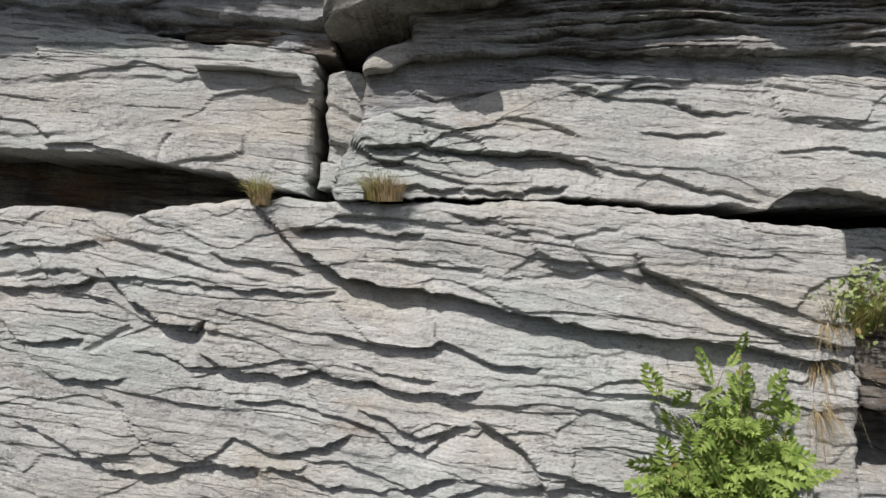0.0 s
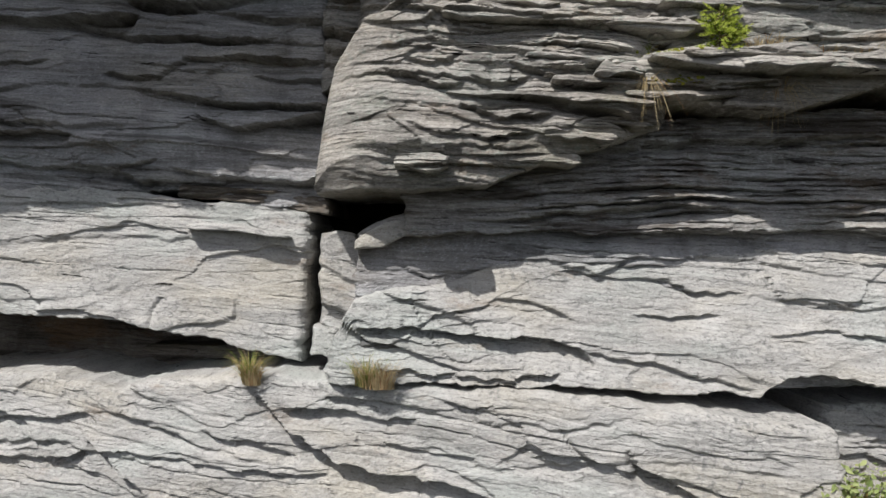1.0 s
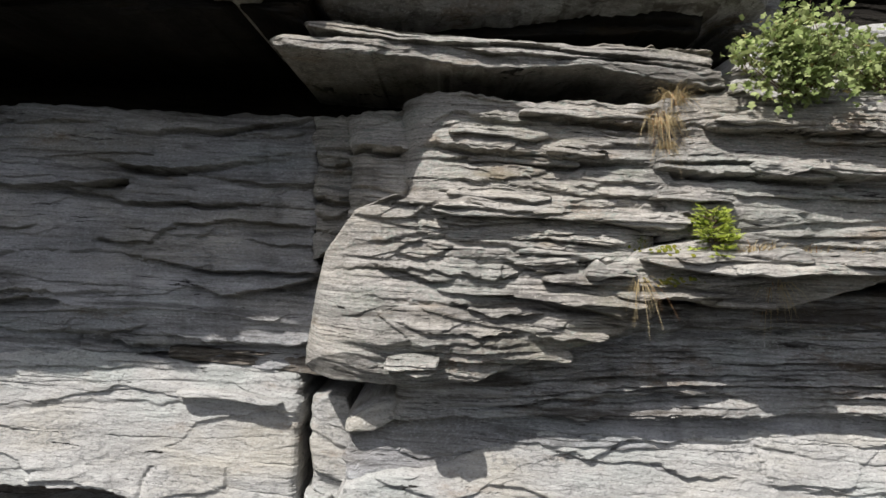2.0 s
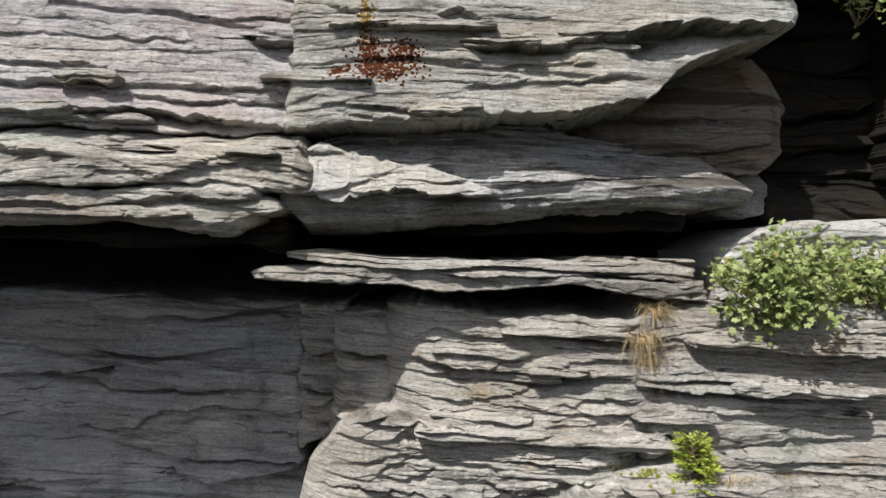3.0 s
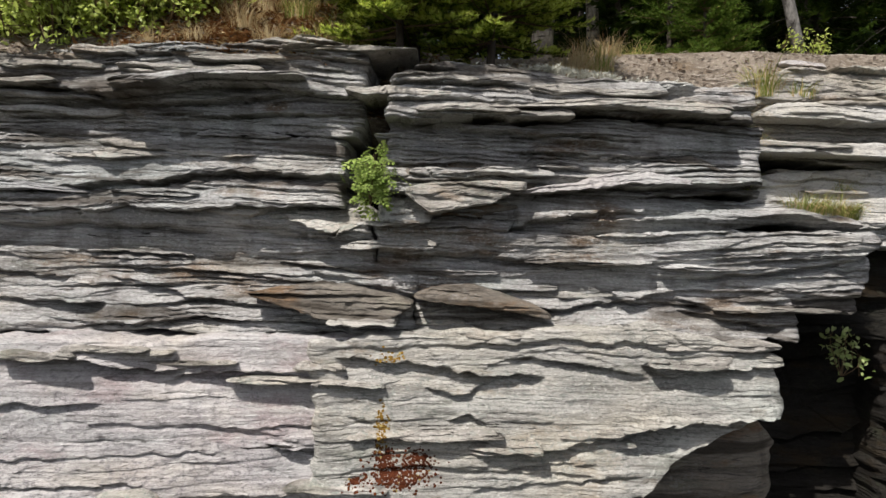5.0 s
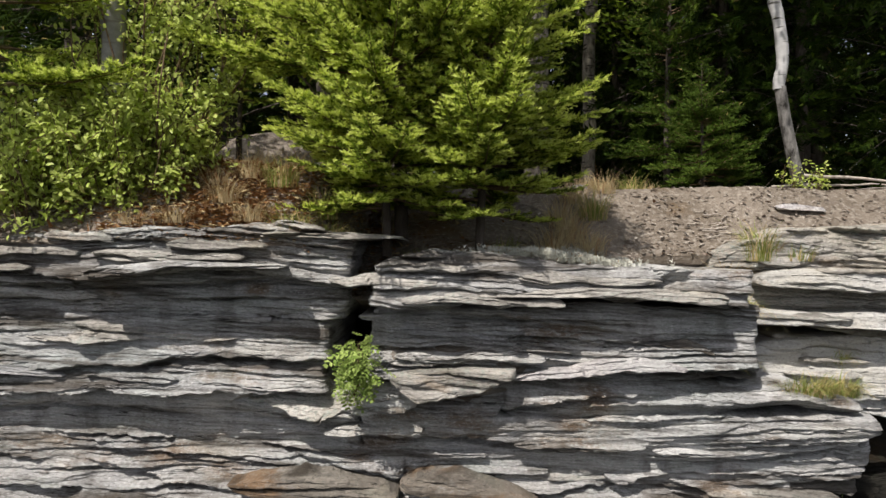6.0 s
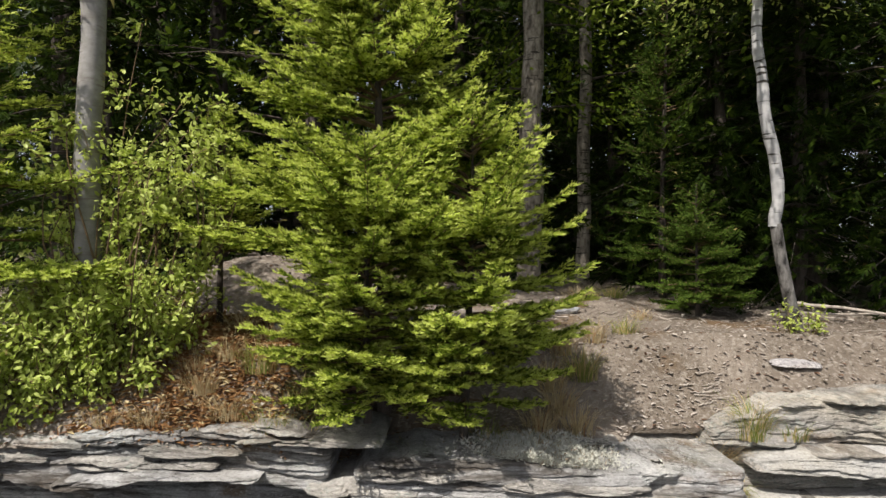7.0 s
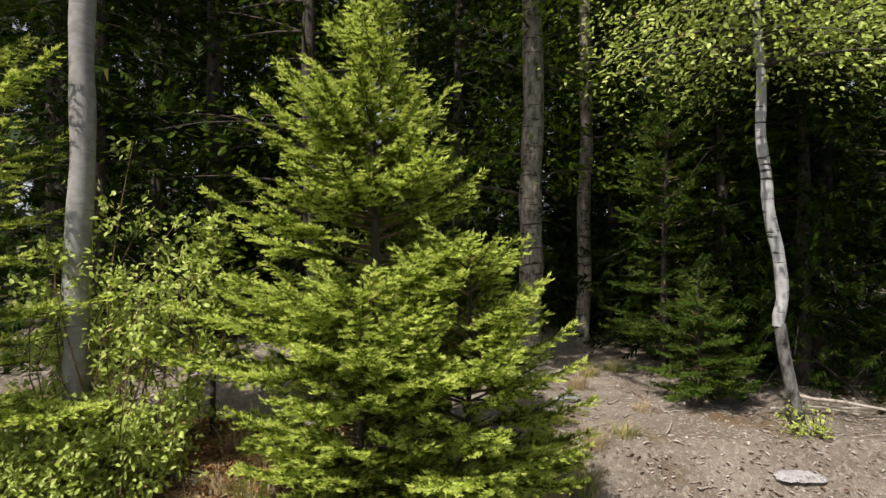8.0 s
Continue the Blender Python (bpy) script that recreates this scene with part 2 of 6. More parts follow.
ROCKS = {
    "pale": rock_material("pale_schist", (0.55, 0.545, 0.525), (0.40, 0.397, 0.38), (0.30, 0.25, 0.20), 0.60, (0.17, 0.175, 0.17), 0.56, 0.12, 6, 0.675, 0.35, 0.62, (0.10, 0.092, 0.08)),
    "grey": rock_material("grey_schist", (0.50, 0.50, 0.505), (0.24, 0.243, 0.25), (0.17, 0.12, 0.075), 0.60, (0.31, 0.32, 0.325), 0.56, 0.28, 3, 0.65, 0.6, 0.56, (0.05, 0.046, 0.04)),
    "layered": rock_material("layered_schist", (0.56, 0.535, 0.49), (0.30, 0.285, 0.262), (0.22, 0.165, 0.11), 0.58, (0.27, 0.30, 0.27), 0.54, 0.42, 2, 0.64, 0.55, 0.57, (0.06, 0.052, 0.042), 0.25),
    "stained": rock_material("water_stained_schist", (0.55, 0.547, 0.535), (0.30, 0.298, 0.296), (0.15, 0.095, 0.052), 0.57, (0.33, 0.345, 0.33), 0.54, 0.45, 2, 0.65, 0.75, 0.55, (0.040, 0.029, 0.019), 0.2),
    "brown": rock_material("rusty_schist", (0.27, 0.24, 0.205), (0.15, 0.13, 0.108), (0.17, 0.10, 0.05), 0.53, (0.27, 0.26, 0.24), 0.56, 0.42, 3, 0.64, 0.75, 0.53, (0.03, 0.024, 0.018), 0.2),
    "pink": rock_material("pinkish_schist", (0.55, 0.537, 0.527), (0.40, 0.376, 0.378), (0.29, 0.235, 0.235), 0.54, (0.19, 0.18, 0.185), 0.52, 0.28, 1, 0.66, 0.35, 0.62, (0.11, 0.095, 0.085)),
    "smooth": rock_material("smooth_schist", (0.55, 0.54, 0.505), (0.355, 0.347, 0.32), (0.25, 0.20, 0.14), 0.57, (0.22, 0.235, 0.215), 0.53, 0.42, 2, 0.65, 0.45, 0.59, (0.08, 0.07, 0.055), 0.2),
    # schist with the shade of gaps and recesses put into its colour
    "shade_dark": rock_material("shade_dark_schist", (0.030, 0.027, 0.023), (0.010, 0.009, 0.008), (0.03, 0.021, 0.011), 0.55, (0.03, 0.033, 0.022), 0.6, 0.4, 3, 0.66, 0.5, 0.55, (0.006, 0.005, 0.004), 0.0, 0.15),
}


def plant_material(name, a, b, dry=(0.3, 0.24, 0.09), dry_from=0.9, gloss=0.45, glow=0.35, shine=0.06):
    """Leaves, each with a tint of its own, that let some light through."""
    m, nt, bsdf = shader(name)
    own = node(nt, "ShaderNodeNewGeometry").outputs["Random Per Island"]
    col = blend(nt, own, a, b)
    col = blend(nt, ramp(nt, noise_of(nt, (1, 1, 1), 3.0, 3), 0.4, 0.65, 0, 0.45), col, tuple(0.6 * v for v in a))
    col = blend(nt, ramp(nt, own, dry_from, dry_from + 0.02), col, dry)
    nt.links.new(col, bsdf.inputs["Base Color"])
    bsdf.inputs["Roughness"].default_value = gloss
    bsdf.inputs["Specular IOR Level"].default_value = shine
    thin = node(nt, "ShaderNodeBsdfTranslucent", Color=col)
    mix = node(nt, "ShaderNodeMixShader")
    mix.inputs[0].default_value = glow
    nt.links.new(bsdf.outputs[0], mix.inputs[1])
    nt.links.new(thin.outputs[0], mix.inputs[2])
    nt.links.new(mix.outputs[0], nt.nodes["Material Output"].inputs["Surface"])
    return m


def bark_material(name, a, b, scale, mark=None, deep=0.01):
    m, nt, bsdf = shader(name)
    fac = noise_of(nt, scale, 2.0, 7, 0.65)
    col = blend(nt, ramp(nt, fac, 0.35, 0.65), a, b)
    if mark:
        col = blend(nt, ramp(nt, noise_of(nt, (5, 5, 34), 1.0, 3, 0.5), 0.61, 0.65), col, mark)
        col = blend(nt, ramp(nt, noise_of(nt, (3, 3, 4), 1.3, 5, 0.6), 0.62, 0.68, 0, 0.8), col, mark)
    nt.links.new(col, bsdf.inputs["Base Color"])
    bsdf.inputs["Roughness"].default_value = 0.85
    bsdf.inputs["Specular IOR Level"].default_value = 0.15
    bump = node(nt, "ShaderNodeBump", Height=fac, Strength=0.9, Distance=deep)
    nt.links.new(bump.outputs[0], bsdf.inputs["Normal"])
    return m


SPRUCE = plant_material("spruce_needles", (0.09, 0.14, 0.016), (0.23, 0.31, 0.04), dry_from=0.985, gloss=0.6, glow=0.5)
SHOOTS = plant_material("spruce_shoots", (0.46, 0.55, 0.07), (0.76, 0.83, 0.25), dry_from=0.99, gloss=0.6, glow=0.45)
# deep and half shaded copies of the spruce green, for trees inside the wood
DEEP_SHADE_SPRUCE = plant_material("deep_shade_spruce_needles", (0.010, 0.024, 0.003), (0.04, 0.065, 0.008), dry_from=0.98, glow=0.25)
HALF_SHADE_SPRUCE = plant_material("shaded_spruce_needles", (0.04, 0.08, 0.012), (0.13, 0.19, 0.03), dry_from=0.98, gloss=0.6, glow=0.3)
BIRCH_LEAF = plant_material("birch_leaves", (0.31, 0.40, 0.055), (0.67, 0.74, 0.24), dry_from=0.97, gloss=0.4, glow=0.4, shine=0.2)
# leaf greens with the wood's shade already in the colour
SHADED_LEAF = plant_material("shaded_leaves", (0.014, 0.032, 0.003), (0.10, 0.145, 0.015), dry_from=0.98, gloss=0.4, glow=0.35)
HALF_LIT_LEAF = plant_material("half_lit_leaves", (0.05, 0.09, 0.008), (0.22, 0.30, 0.03), dry_from=0.98, gloss=0.5, glow=0.4)
BUSH_LEAF = plant_material("bush_leaves", (0.20, 0.27, 0.085), (0.47, 0.52, 0.24), dry_from=0.97, gloss=0.45, glow=0.35)
ROWAN = plant_material("rowan_leaves", (0.15, 0.23, 0.045), (0.42, 0.52, 0.16), dry_from=0.98, gloss=0.45, glow=0.35)
GRASS = plant_material("grass_blades", (0.18, 0.24, 0.05), (0.34, 0.35, 0.10), dry=(0.52, 0.40, 0.2), dry_from=0.6, gloss=0.55, glow=0.3)
DRY_GRASS = plant_material("dry_grass_blades", (0.44, 0.34, 0.18), (0.60, 0.51, 0.32), dry=(0.32, 0.18, 0.09), dry_from=0.88, gloss=0.6, glow=0.25)
MOSS = plant_material("moss", (0.11, 0.13, 0.02), (0.22, 0.2, 0.03), dry_from=0.95, gloss=0.9, glow=0.1)
LITTER = plant_material("dry_leaves", (0.24, 0.19, 0.155), (0.60, 0.55, 0.49), dry=(0.15, 0.085, 0.055), dry_from=0.86, gloss=0.7, glow=0.15)
NEEDLES = plant_material("dead_needles", (0.16, 0.075, 0.03), (0.34, 0.20, 0.09), dry=(0.45, 0.36, 0.2), dry_from=0.8, gloss=0.8, glow=0.1)
BARK = bark_material("spruce_bark", (0.035, 0.028, 0.022), (0.10, 0.083, 0.07), (9, 9, 3))
GREY_BARK = bark_material("grey_bark", (0.20, 0.19, 0.175), (0.31, 0.30, 0.285), (6, 6, 9), (0.20, 0.18, 0.165), 0.004)
BIRCH_BARK = bark_material("birch_bark", (0.30, 0.30, 0.295), (0.44, 0.435, 0.425), (4, 4, 9), (0.05, 0.045, 0.04), 0.004)
LICHEN_BARK = bark_material("lichen_bark", (0.07, 0.06, 0.045), (0.30, 0.27, 0.22), (12, 12, 5), (0.04, 0.035, 0.028), 0.02)
DARK_BARK = bark_material("birch_base_bark", (0.018, 0.016, 0.014), (0.24, 0.23, 0.215), (9, 9, 4), None, 0.015)
TWIG = bark_material("twig_bark", (0.09, 0.06, 0.035), (0.17, 0.12, 0.07), (20, 20, 20))
DEAD_WOOD = bark_material("weathered_wood", (0.26, 0.22, 0.18), (0.44, 0.40, 0.35), (20, 20, 20), None, 0.003)


def ground_material():
    m, nt, bsdf = shader("forest_soil")
    col = blend(nt, ramp(nt, noise_of(nt, (1, 1, 1), 1.3, 7, 0.65), 0.35, 0.65), (0.112, 0.09, 0.068), (0.24, 0.203, 0.165))
    col = blend(nt, ramp(nt, noise_of(nt, (1, 1, 1), 30, 6, 0.7), 0.5, 0.62, 0, 0.7), col, (0.335, 0.30, 0.255))
    col = blend(nt, ramp(nt, noise_of(nt, (1, 1, 1), 0.9, 5, 0.6), 0.56, 0.64, 0, 0.8), col, (0.13, 0.08, 0.035))
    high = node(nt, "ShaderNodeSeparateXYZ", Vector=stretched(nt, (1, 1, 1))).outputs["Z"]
    # unseen low ground is coloured near-black so that it bounces little light upwards
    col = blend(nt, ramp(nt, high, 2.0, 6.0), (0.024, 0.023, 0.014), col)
    nt.links.new(col, bsdf.inputs["Base Color"])
    bsdf.inputs["Roughness"].default_value = 0.95
    bsdf.inputs["Specular IOR Level"].default_value = 0.15
    bump = node(nt, "ShaderNodeBump", Height=noise_of(nt, (1, 1, 1), 38, 8, 0.7), Strength=1.0, Distance=0.02)
    nt.links.new(bump.outputs[0], bsdf.inputs["Normal"])
    return m


SOIL = ground_material()


# ---- ground: the foot of the rock, the step up behind its face, and the forest floor ----
def soil_edge(x):
    """Where the soil begins behind the rock's edge."""
    return 3.3 + 0.42 * np.clip((x - 1.05) / 0.4, 0, 1) - 0.2 * np.clip((-0.3 - x) / 0.25, 0, 1)


def top_height(x, y):
    """Height of the soil above the rock face."""
    right, left = np.clip((x - 1.05) / 0.4, 0, 1), np.clip((-0.3 - x) / 0.25, 0, 1)
    past = np.maximum(y - soil_edge(x), 0)
    z = np.minimum(7.56 + 0.10 * right + 0.2 * left + (0.5 + 0.3 * right + 0.35 * left) * past, 8.16 + 0.06 * np.clip(y - 4.45, 0, 8))
    z = z + 0.42 * np.exp(-(((x + 1.0) / 0.9) ** 4) - ((y - 5.1) / 0.5) ** 2)
    z = z + 0.10 * np.exp(-(((x + 1.3) / 0.9) ** 2)) * np.clip(past / 0.5, 0, 1) - 0.12 * np.exp(-(((x + 0.2) / 0.2) ** 2)) * np.exp(-past / 0.5)
    return z + 0.05 * rough(x * 1.3, y * 1.3, 71) + 0.022 * rough(x * 5, y * 5, 72)


def build_ground():
    xs = np.r_[-900, -120, -30, -12, -7, np.arange(-4.5, 5.01, 0.06), 8, 14, 30, 120, 900]
    foot = np.array([-900, -60, -10, 0, 3.0, 5.20])
    back = np.array([5.23, 4.4])
    over = np.r_[np.arange(3.00, 6.5, 0.05), np.arange(6.6, 12, 0.3), 15, 22, 40, 120, 1200]
    x, y = np.meshgrid(xs, np.r_[foot, back, over])
    top = len(foot) + 2
    y[top:] = np.maximum(y[top:], soil_edge(x[top:]) + 0.004 * np.arange(len(over))[:, None])
    z = top_height(x, np.minimum(y, 40))
    z[: len(foot)] = 0.03 * rough(x * 0.4, y * 0.4, 9)[: len(foot)]
    z[len(foot) : top] = 7.25
    n, k = x.shape
    i = (np.arange(n - 1)[:, None] * k + np.arange(k - 1)[None]).ravel()
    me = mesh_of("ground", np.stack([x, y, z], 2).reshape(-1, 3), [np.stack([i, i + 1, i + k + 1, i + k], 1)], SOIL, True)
    return tagged(new("ground", me), "brown forest soil with dry needles above the rock, near-black at its unseen foot to cut bounced light", "ground", kind="structure")


build_ground()


# ---- the rock face ----
cliff = thing("cliff", "tall pale grey schist rock face, layered and cracked, in full sun", "rock face", kind="structure")
count = [0]


def spaced(x0, x1, step):
    """Places from x0 to x1, close together in the stretch that the camera passes."""
    xs = [x0]
    while xs[-1] < x1 - 1e-6:
        xs.append(min(x1, xs[-1] + (step if -2.8 < xs[-1] < 2.95 else 0.06)))
    return np.array(xs)


scores = []


def score(depth, fade, *line):
    """A crack across the next block: the rock below it lies deeper by depth, and comes forward again within fade."""
    scores.append((depth, fade, np.array(line)))


# how strongly each kind of rock is cut: by thick ledges, by thin ones, by leaves of stone, how much of it is bare, by large and by small broken faces
FORM = {
    "pale": (0.22, 0.50, 0.45, 0.3, 1.0, 0.55),
    "grey": (0.7, 0.6, 0.7, 0.2, 0.9, 0.6),
    "layered": (0.9, 1.1, 1.1, 0.05, 0.8, 0.8),
    "brown": (0.9, 0.9, 1.0, 0.1, 0.7, 0.7),
    "stained": (0.6, 1.1, 1.6, 0.0, 0.4, 0.5),
    "pink": (0.3, 0.45, 0.8, 0.2, 0.25, 0.2),
    "smooth": (0.35, 0.5, 0.9, 0.2, 0.3, 0.25),
    "shade_dark": (1.0, 1.0, 0.8, 0.1, 0.9, 0.8),
}


def rock(name, kind, y, top, bottom, dip=0.0, ledge=0.04, slope=0.0, lean=None, back=0.75, jag=1.0, rl=0.05, rr=0.05, rld=None, rrd=None, rt=0.025, plate=None, calm=1.0, step=0.0165, shape=None, label=""):
    """One block of the face between two edge lines of (x, z), its front near y, cut into beds and plates."""
    count[0] += 1
    seed = count[0] * 13
    thick, plates, leaves, bare, broad, chips = FORM[kind]
    plates = plates * (1.0 if plate is None else 0.6 + 0.4 * plate)
    lean = (0.3 if name == "rock_slab" else 0.05) if lean is None else lean
    tx, tz = np.array(top).T
    bx, bz = np.array(bottom).T
    x0, x1 = tx[0], tx[-1]
    tall = max(np.max(np.interp(np.linspace(x0, x1, 30), tx, tz) - np.interp(np.linspace(x0, x1, 30), bx, bz)), 0.03)
    nz = max(5, int(tall / 0.0064))
    x, v = np.meshgrid(spaced(x0, x1, step), np.linspace(0, 1, nz + 1))
    u = (x - x0) / (x1 - x0)
    zt, zb = np.interp(x, tx, tz), np.interp(x, bx, bz)
    if name == "rock_slab":
        # plates thin out towards their ends
        tip = 0.2 + 0.8 * np.clip(np.minimum(u, 1 - u) * (x1 - x0) / min(0.12, 0.14 * (x1 - x0)), 0, 1) ** 0.5
        mid = zb + 0.4 * (zt - zb)
        zt, zb = mid + (zt - mid) * tip, mid + (zb - mid) * tip
    room = np.clip((zt - zb) / 0.2, 0.12, 1) * jag
    zt = zt + room * (0.022 * grain(x * 2.1, x * 0 + 1, seed) + 0.014 * grain(x * 7, x * 0, seed + 1) + 0.006 * grain(x * 31, x * 0, seed + 2))
    zb = zb + room * (0.022 * grain(x * 1.9, x * 0 + 5, seed + 3) + 0.016 * np.round(2 * grain(x * 6, x * 0, seed + 4)) / 2 + 0.006 * grain(x * 33, x * 0, seed + 5))
    high = np.maximum(zt - zb, 0.004)
    z = zb + high * v
    ends = np.clip(1 - np.minimum(u, 1 - u) * (x1 - x0) / 0.12, 0, 1)
    wide = x1 - x0
    x = x + ends * np.clip(wide, 0, 0.5) * jag * (0.05 * grain(z * 6, z * 0, seed + 6) + 0.03 * np.round(3 * grain(z * 22, z * 0, seed + 7)) / 3)
    s = z - dip * (x - (x0 + x1) / 2) + 0.05 * grain(x * 0.9, z * 1.3, seed + 8) + 0.012 * grain(x * 4, z * 5, seed + 18)
    # where a side turns away from the front its beds are worn smooth
    worn = np.clip(np.minimum(u * wide / max(rl, 0.15), (1 - u) * wide / max(rr, 0.15)), 0.06, 1) ** 1.8 if max(rl, rr) > 0.25 else 1.0
    spread = np.clip(0.5 + 1.1 * rough(x * 0.8, s * 2.0, seed + 19), 0.12, 1.25)
    small = np.clip(high / 0.25, 0.25, 1)
    out = thick * (0.03 + 0.55 * ledge) * small * shelves(x, s, 0.23, seed + 9, 0.9, bare) + 0.3 * ledge * beds(x, s, 0.16, seed + 30, 0.9)
    out = out + spread * (plates * 0.034 * shelves(x, s, 0.085, seed + 10, 3.0 if kind == "pale" else 1.8, bare) + leaves * 0.014 * shelves(x, s, 0.031, seed + 11, 5.0 if kind == "pale" else 3.0, bare - 0.1)) * (0.4 + 0.6 * calm)
    broken = np.clip(0.5 + 1.3 * rough(x * 0.75, s * 1.6, seed + 70), 0.05, 1.2)
    out = out + broad * 0.04 * small * facets(x, s, 0.6, 0.21, seed + 50) * (0.35 + 0.65 * broken) + chips * 0.017 * facets(x, s, 0.19, 0.066, seed + 60) * broken
    out = out * worn
    if shape:
        out = out + np.interp(v, *np.array(shape).T)
    d = y + slope * (x - (max(x0, -2.4) + min(x1, 2.6)) / 2) + lean * (z - (zt + zb) / 2) - out
    d = d + 0.04 * rough(x * 0.9, z * 1.6, seed + 12) + 0.010 * rough(x * 3.5, z * 7, seed + 13) + 0.006 * rough(x * 13, z * 26, seed + 14, 3)
    for k, (deep, fade, line) in enumerate(scores):
        lx, lz = line.T
        at = np.interp(x, lx, lz) + 0.012 * grain(x * 5, x * 0 + k, seed + 40) + 0.012 * np.round(2 * grain(x * 15, x * 0 + k, seed + 41)) / 2 + 0.004 * grain(x * 41, x * 0 + k, seed + 43)
        ends_in = np.clip(np.minimum(x - lx[0], lx[-1] - x) / 0.07, 0, 1) ** 0.7
        ends_in = ends_in * (0.8 + 0.45 * grain(x * 3, x * 0 + k, seed + 42))
        below = at - z
        under = np.clip(below / 0.009 + 0.5, 0, 1)
        under = under * under * (3 - 2 * under)
        d = d + worn * deep * ends_in * (under * np.exp(-np.maximum(below, 0) / fade) - 0.3 * (1 - under) * np.exp(-np.maximum(-below, 0) / (0.6 * fade)))
    scores.clear()
    slant = x + 0.6 * z + 0.15 * grain(x * 2, z * 3, seed + 15)
    d = d + 0.03 * np.clip(1 - np.abs(grain(slant * 1.1, z * 0.6, seed + 16)) / 0.022, 0, 1) * (grain(x * 1.5, z * 4, seed + 17) > 0.25)

    # weathering takes the sharpest teeth off every edge
    p = np.pad(d, 1, mode="edge")
    d = 0.66 * d + 0.13 * (p[1:-1, 2:] + p[1:-1, :-2]) + 0.04 * (p[2:, 1:-1] + p[:-2, 1:-1])

    def rounded(dist, r, deep):
        return deep * (1 - np.sqrt(1 - np.clip(1 - dist / max(r, 1e-3), 0, 1) ** 2))

    rt, rb = np.minimum(rt, high * 0.4), np.minimum(0.012, high * 0.15)
    d = d + rt * (1 - np.sqrt(1 - np.clip(1 - (1 - v) * high / rt, 0, 1) ** 2)) + rb * (1 - np.sqrt(1 - np.clip(1 - v * high / rb, 0, 1) ** 2))
    d = d + rounded(u * wide, min(rl, 0.4 * wide), rld or rl) + rounded((1 - u) * wide, min(rr, 0.4 * wide), rrd or rr)
    # the sides run back into the face
    for step in (0.05, 0.2, back):
        px, pz, pd = (np.pad(a, 1, mode="edge") for a in (x, z, d))
        edge = np.ones_like(px, bool)
        edge[1:-1, 1:-1] = False
        wob = 0.012 * grain(px * 9, pz * 9 + step * 40, seed + 20)
        pd = np.where(edge, pd + step + wob, pd)
        pz = np.where(edge, pz + wob * 0.5, pz)
        x, z, d = px, pz, pd
    n, k = x.shape
    i = (np.arange(n - 1)[:, None] * k + np.arange(k - 1)[None]).ravel()
    me = mesh_of(name, np.stack([x, d, z], 2).reshape(-1, 3), [np.stack([i, i + 1, i + k + 1, i + k], 1)], ROCKS[kind])
    return part(name, me, cliff, label)


# the back of the gaps and joints, coloured near-black to stand for their shade
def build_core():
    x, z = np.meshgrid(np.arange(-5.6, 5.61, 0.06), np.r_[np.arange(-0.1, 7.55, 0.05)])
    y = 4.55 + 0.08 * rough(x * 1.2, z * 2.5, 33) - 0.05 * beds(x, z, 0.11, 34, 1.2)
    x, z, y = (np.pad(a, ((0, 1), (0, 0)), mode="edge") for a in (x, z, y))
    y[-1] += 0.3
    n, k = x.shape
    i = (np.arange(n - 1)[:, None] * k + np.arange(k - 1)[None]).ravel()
    part("rock_core", mesh_of("rock_core", np.stack([x, y, z], 2).reshape(-1, 3), [np.stack([i, i + 1, i + k + 1, i + k], 1)], ROCKS["shade_dark"]), cliff)


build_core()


def face_at(x, z, into=0.0):
    """A place on the front of the rock, found by looking at it from in front."""
    hit, place, normal, *_ = scene.ray_cast(bpy.context.evaluated_depsgraph_get(), Vector((x, 0.5, z)), Vector((0, 1, 0)))
    return Vector((x, (place.y if hit else 3.4) + into, z)), (normal if hit else Vector((0, -1, 0)))


def ledges(kind, n, across, up, dip, seed):
    """Thin broken slabs that stand a little proud of the blocks behind them."""
    g = np.random.default_rng(700 + seed)
    plan = []
    for k in range(n):
        x, z = g.uniform(*across), g.uniform(*up)
        plan.append((x, z, g.uniform(0.12, 0.42), g.uniform(0.018, 0.05) * (1.5 if kind == "pale" else 1.0), face_at(x, z)[0].y - g.uniform(0.012, 0.035) * (2.0 if kind == "grey" else 1.0)))
    for x, z, wide, thick, y in plan:
        q = np.linspace(-1, 1, 6)
        line = z + dip * wide * q
        top = [(round(x + wide * a, 3), round(c + thick * g.uniform(0.2, 1.0), 3)) for a, c in zip(q, line)]
        low = [(round(x + wide * a, 3), round(c - thick * g.uniform(0.3, 1.0), 3)) for a, c in zip(q, line)]
        rock("rock_slab", kind, y, top, low, dip=dip, ledge=0.02, back=0.3, jag=1.2, lean=0.35, rl=0.02, rr=0.02, plate=0.7)


# ---- blocks from the foot to the top, then the small ledges ----
score(0.12, 0.11, (-1.032, 1.747), (-0.931, 1.622), (-0.783, 1.486), (-0.546, 1.361), (-0.249, 1.290), (0.047, 1.261), (0.344, 1.183), (0.700, 1.112), (1.234, 1.053), (1.649, 0.988), (1.945, 0.952))
score(0.081, 0.069, (-0.827, 1.616), (-0.486, 1.616), (-0.249, 1.575), (-0.101, 1.593))
score(0.0338, 0.046, (-0.279, 1.468), (-0.071, 1.415), (0.225, 1.385))
score(0.0945, 0.069, (-1.975, 1.397), (-1.880, 1.311), (-1.762, 1.201), (-1.584, 1.089), (-1.382, 1.059), (-1.311, 1.130))
score(0.0405, 0.0575, (-1.910, 1.326), (-1.643, 1.338), (-1.346, 1.311), (-0.902, 1.267), (-0.575, 1.249))
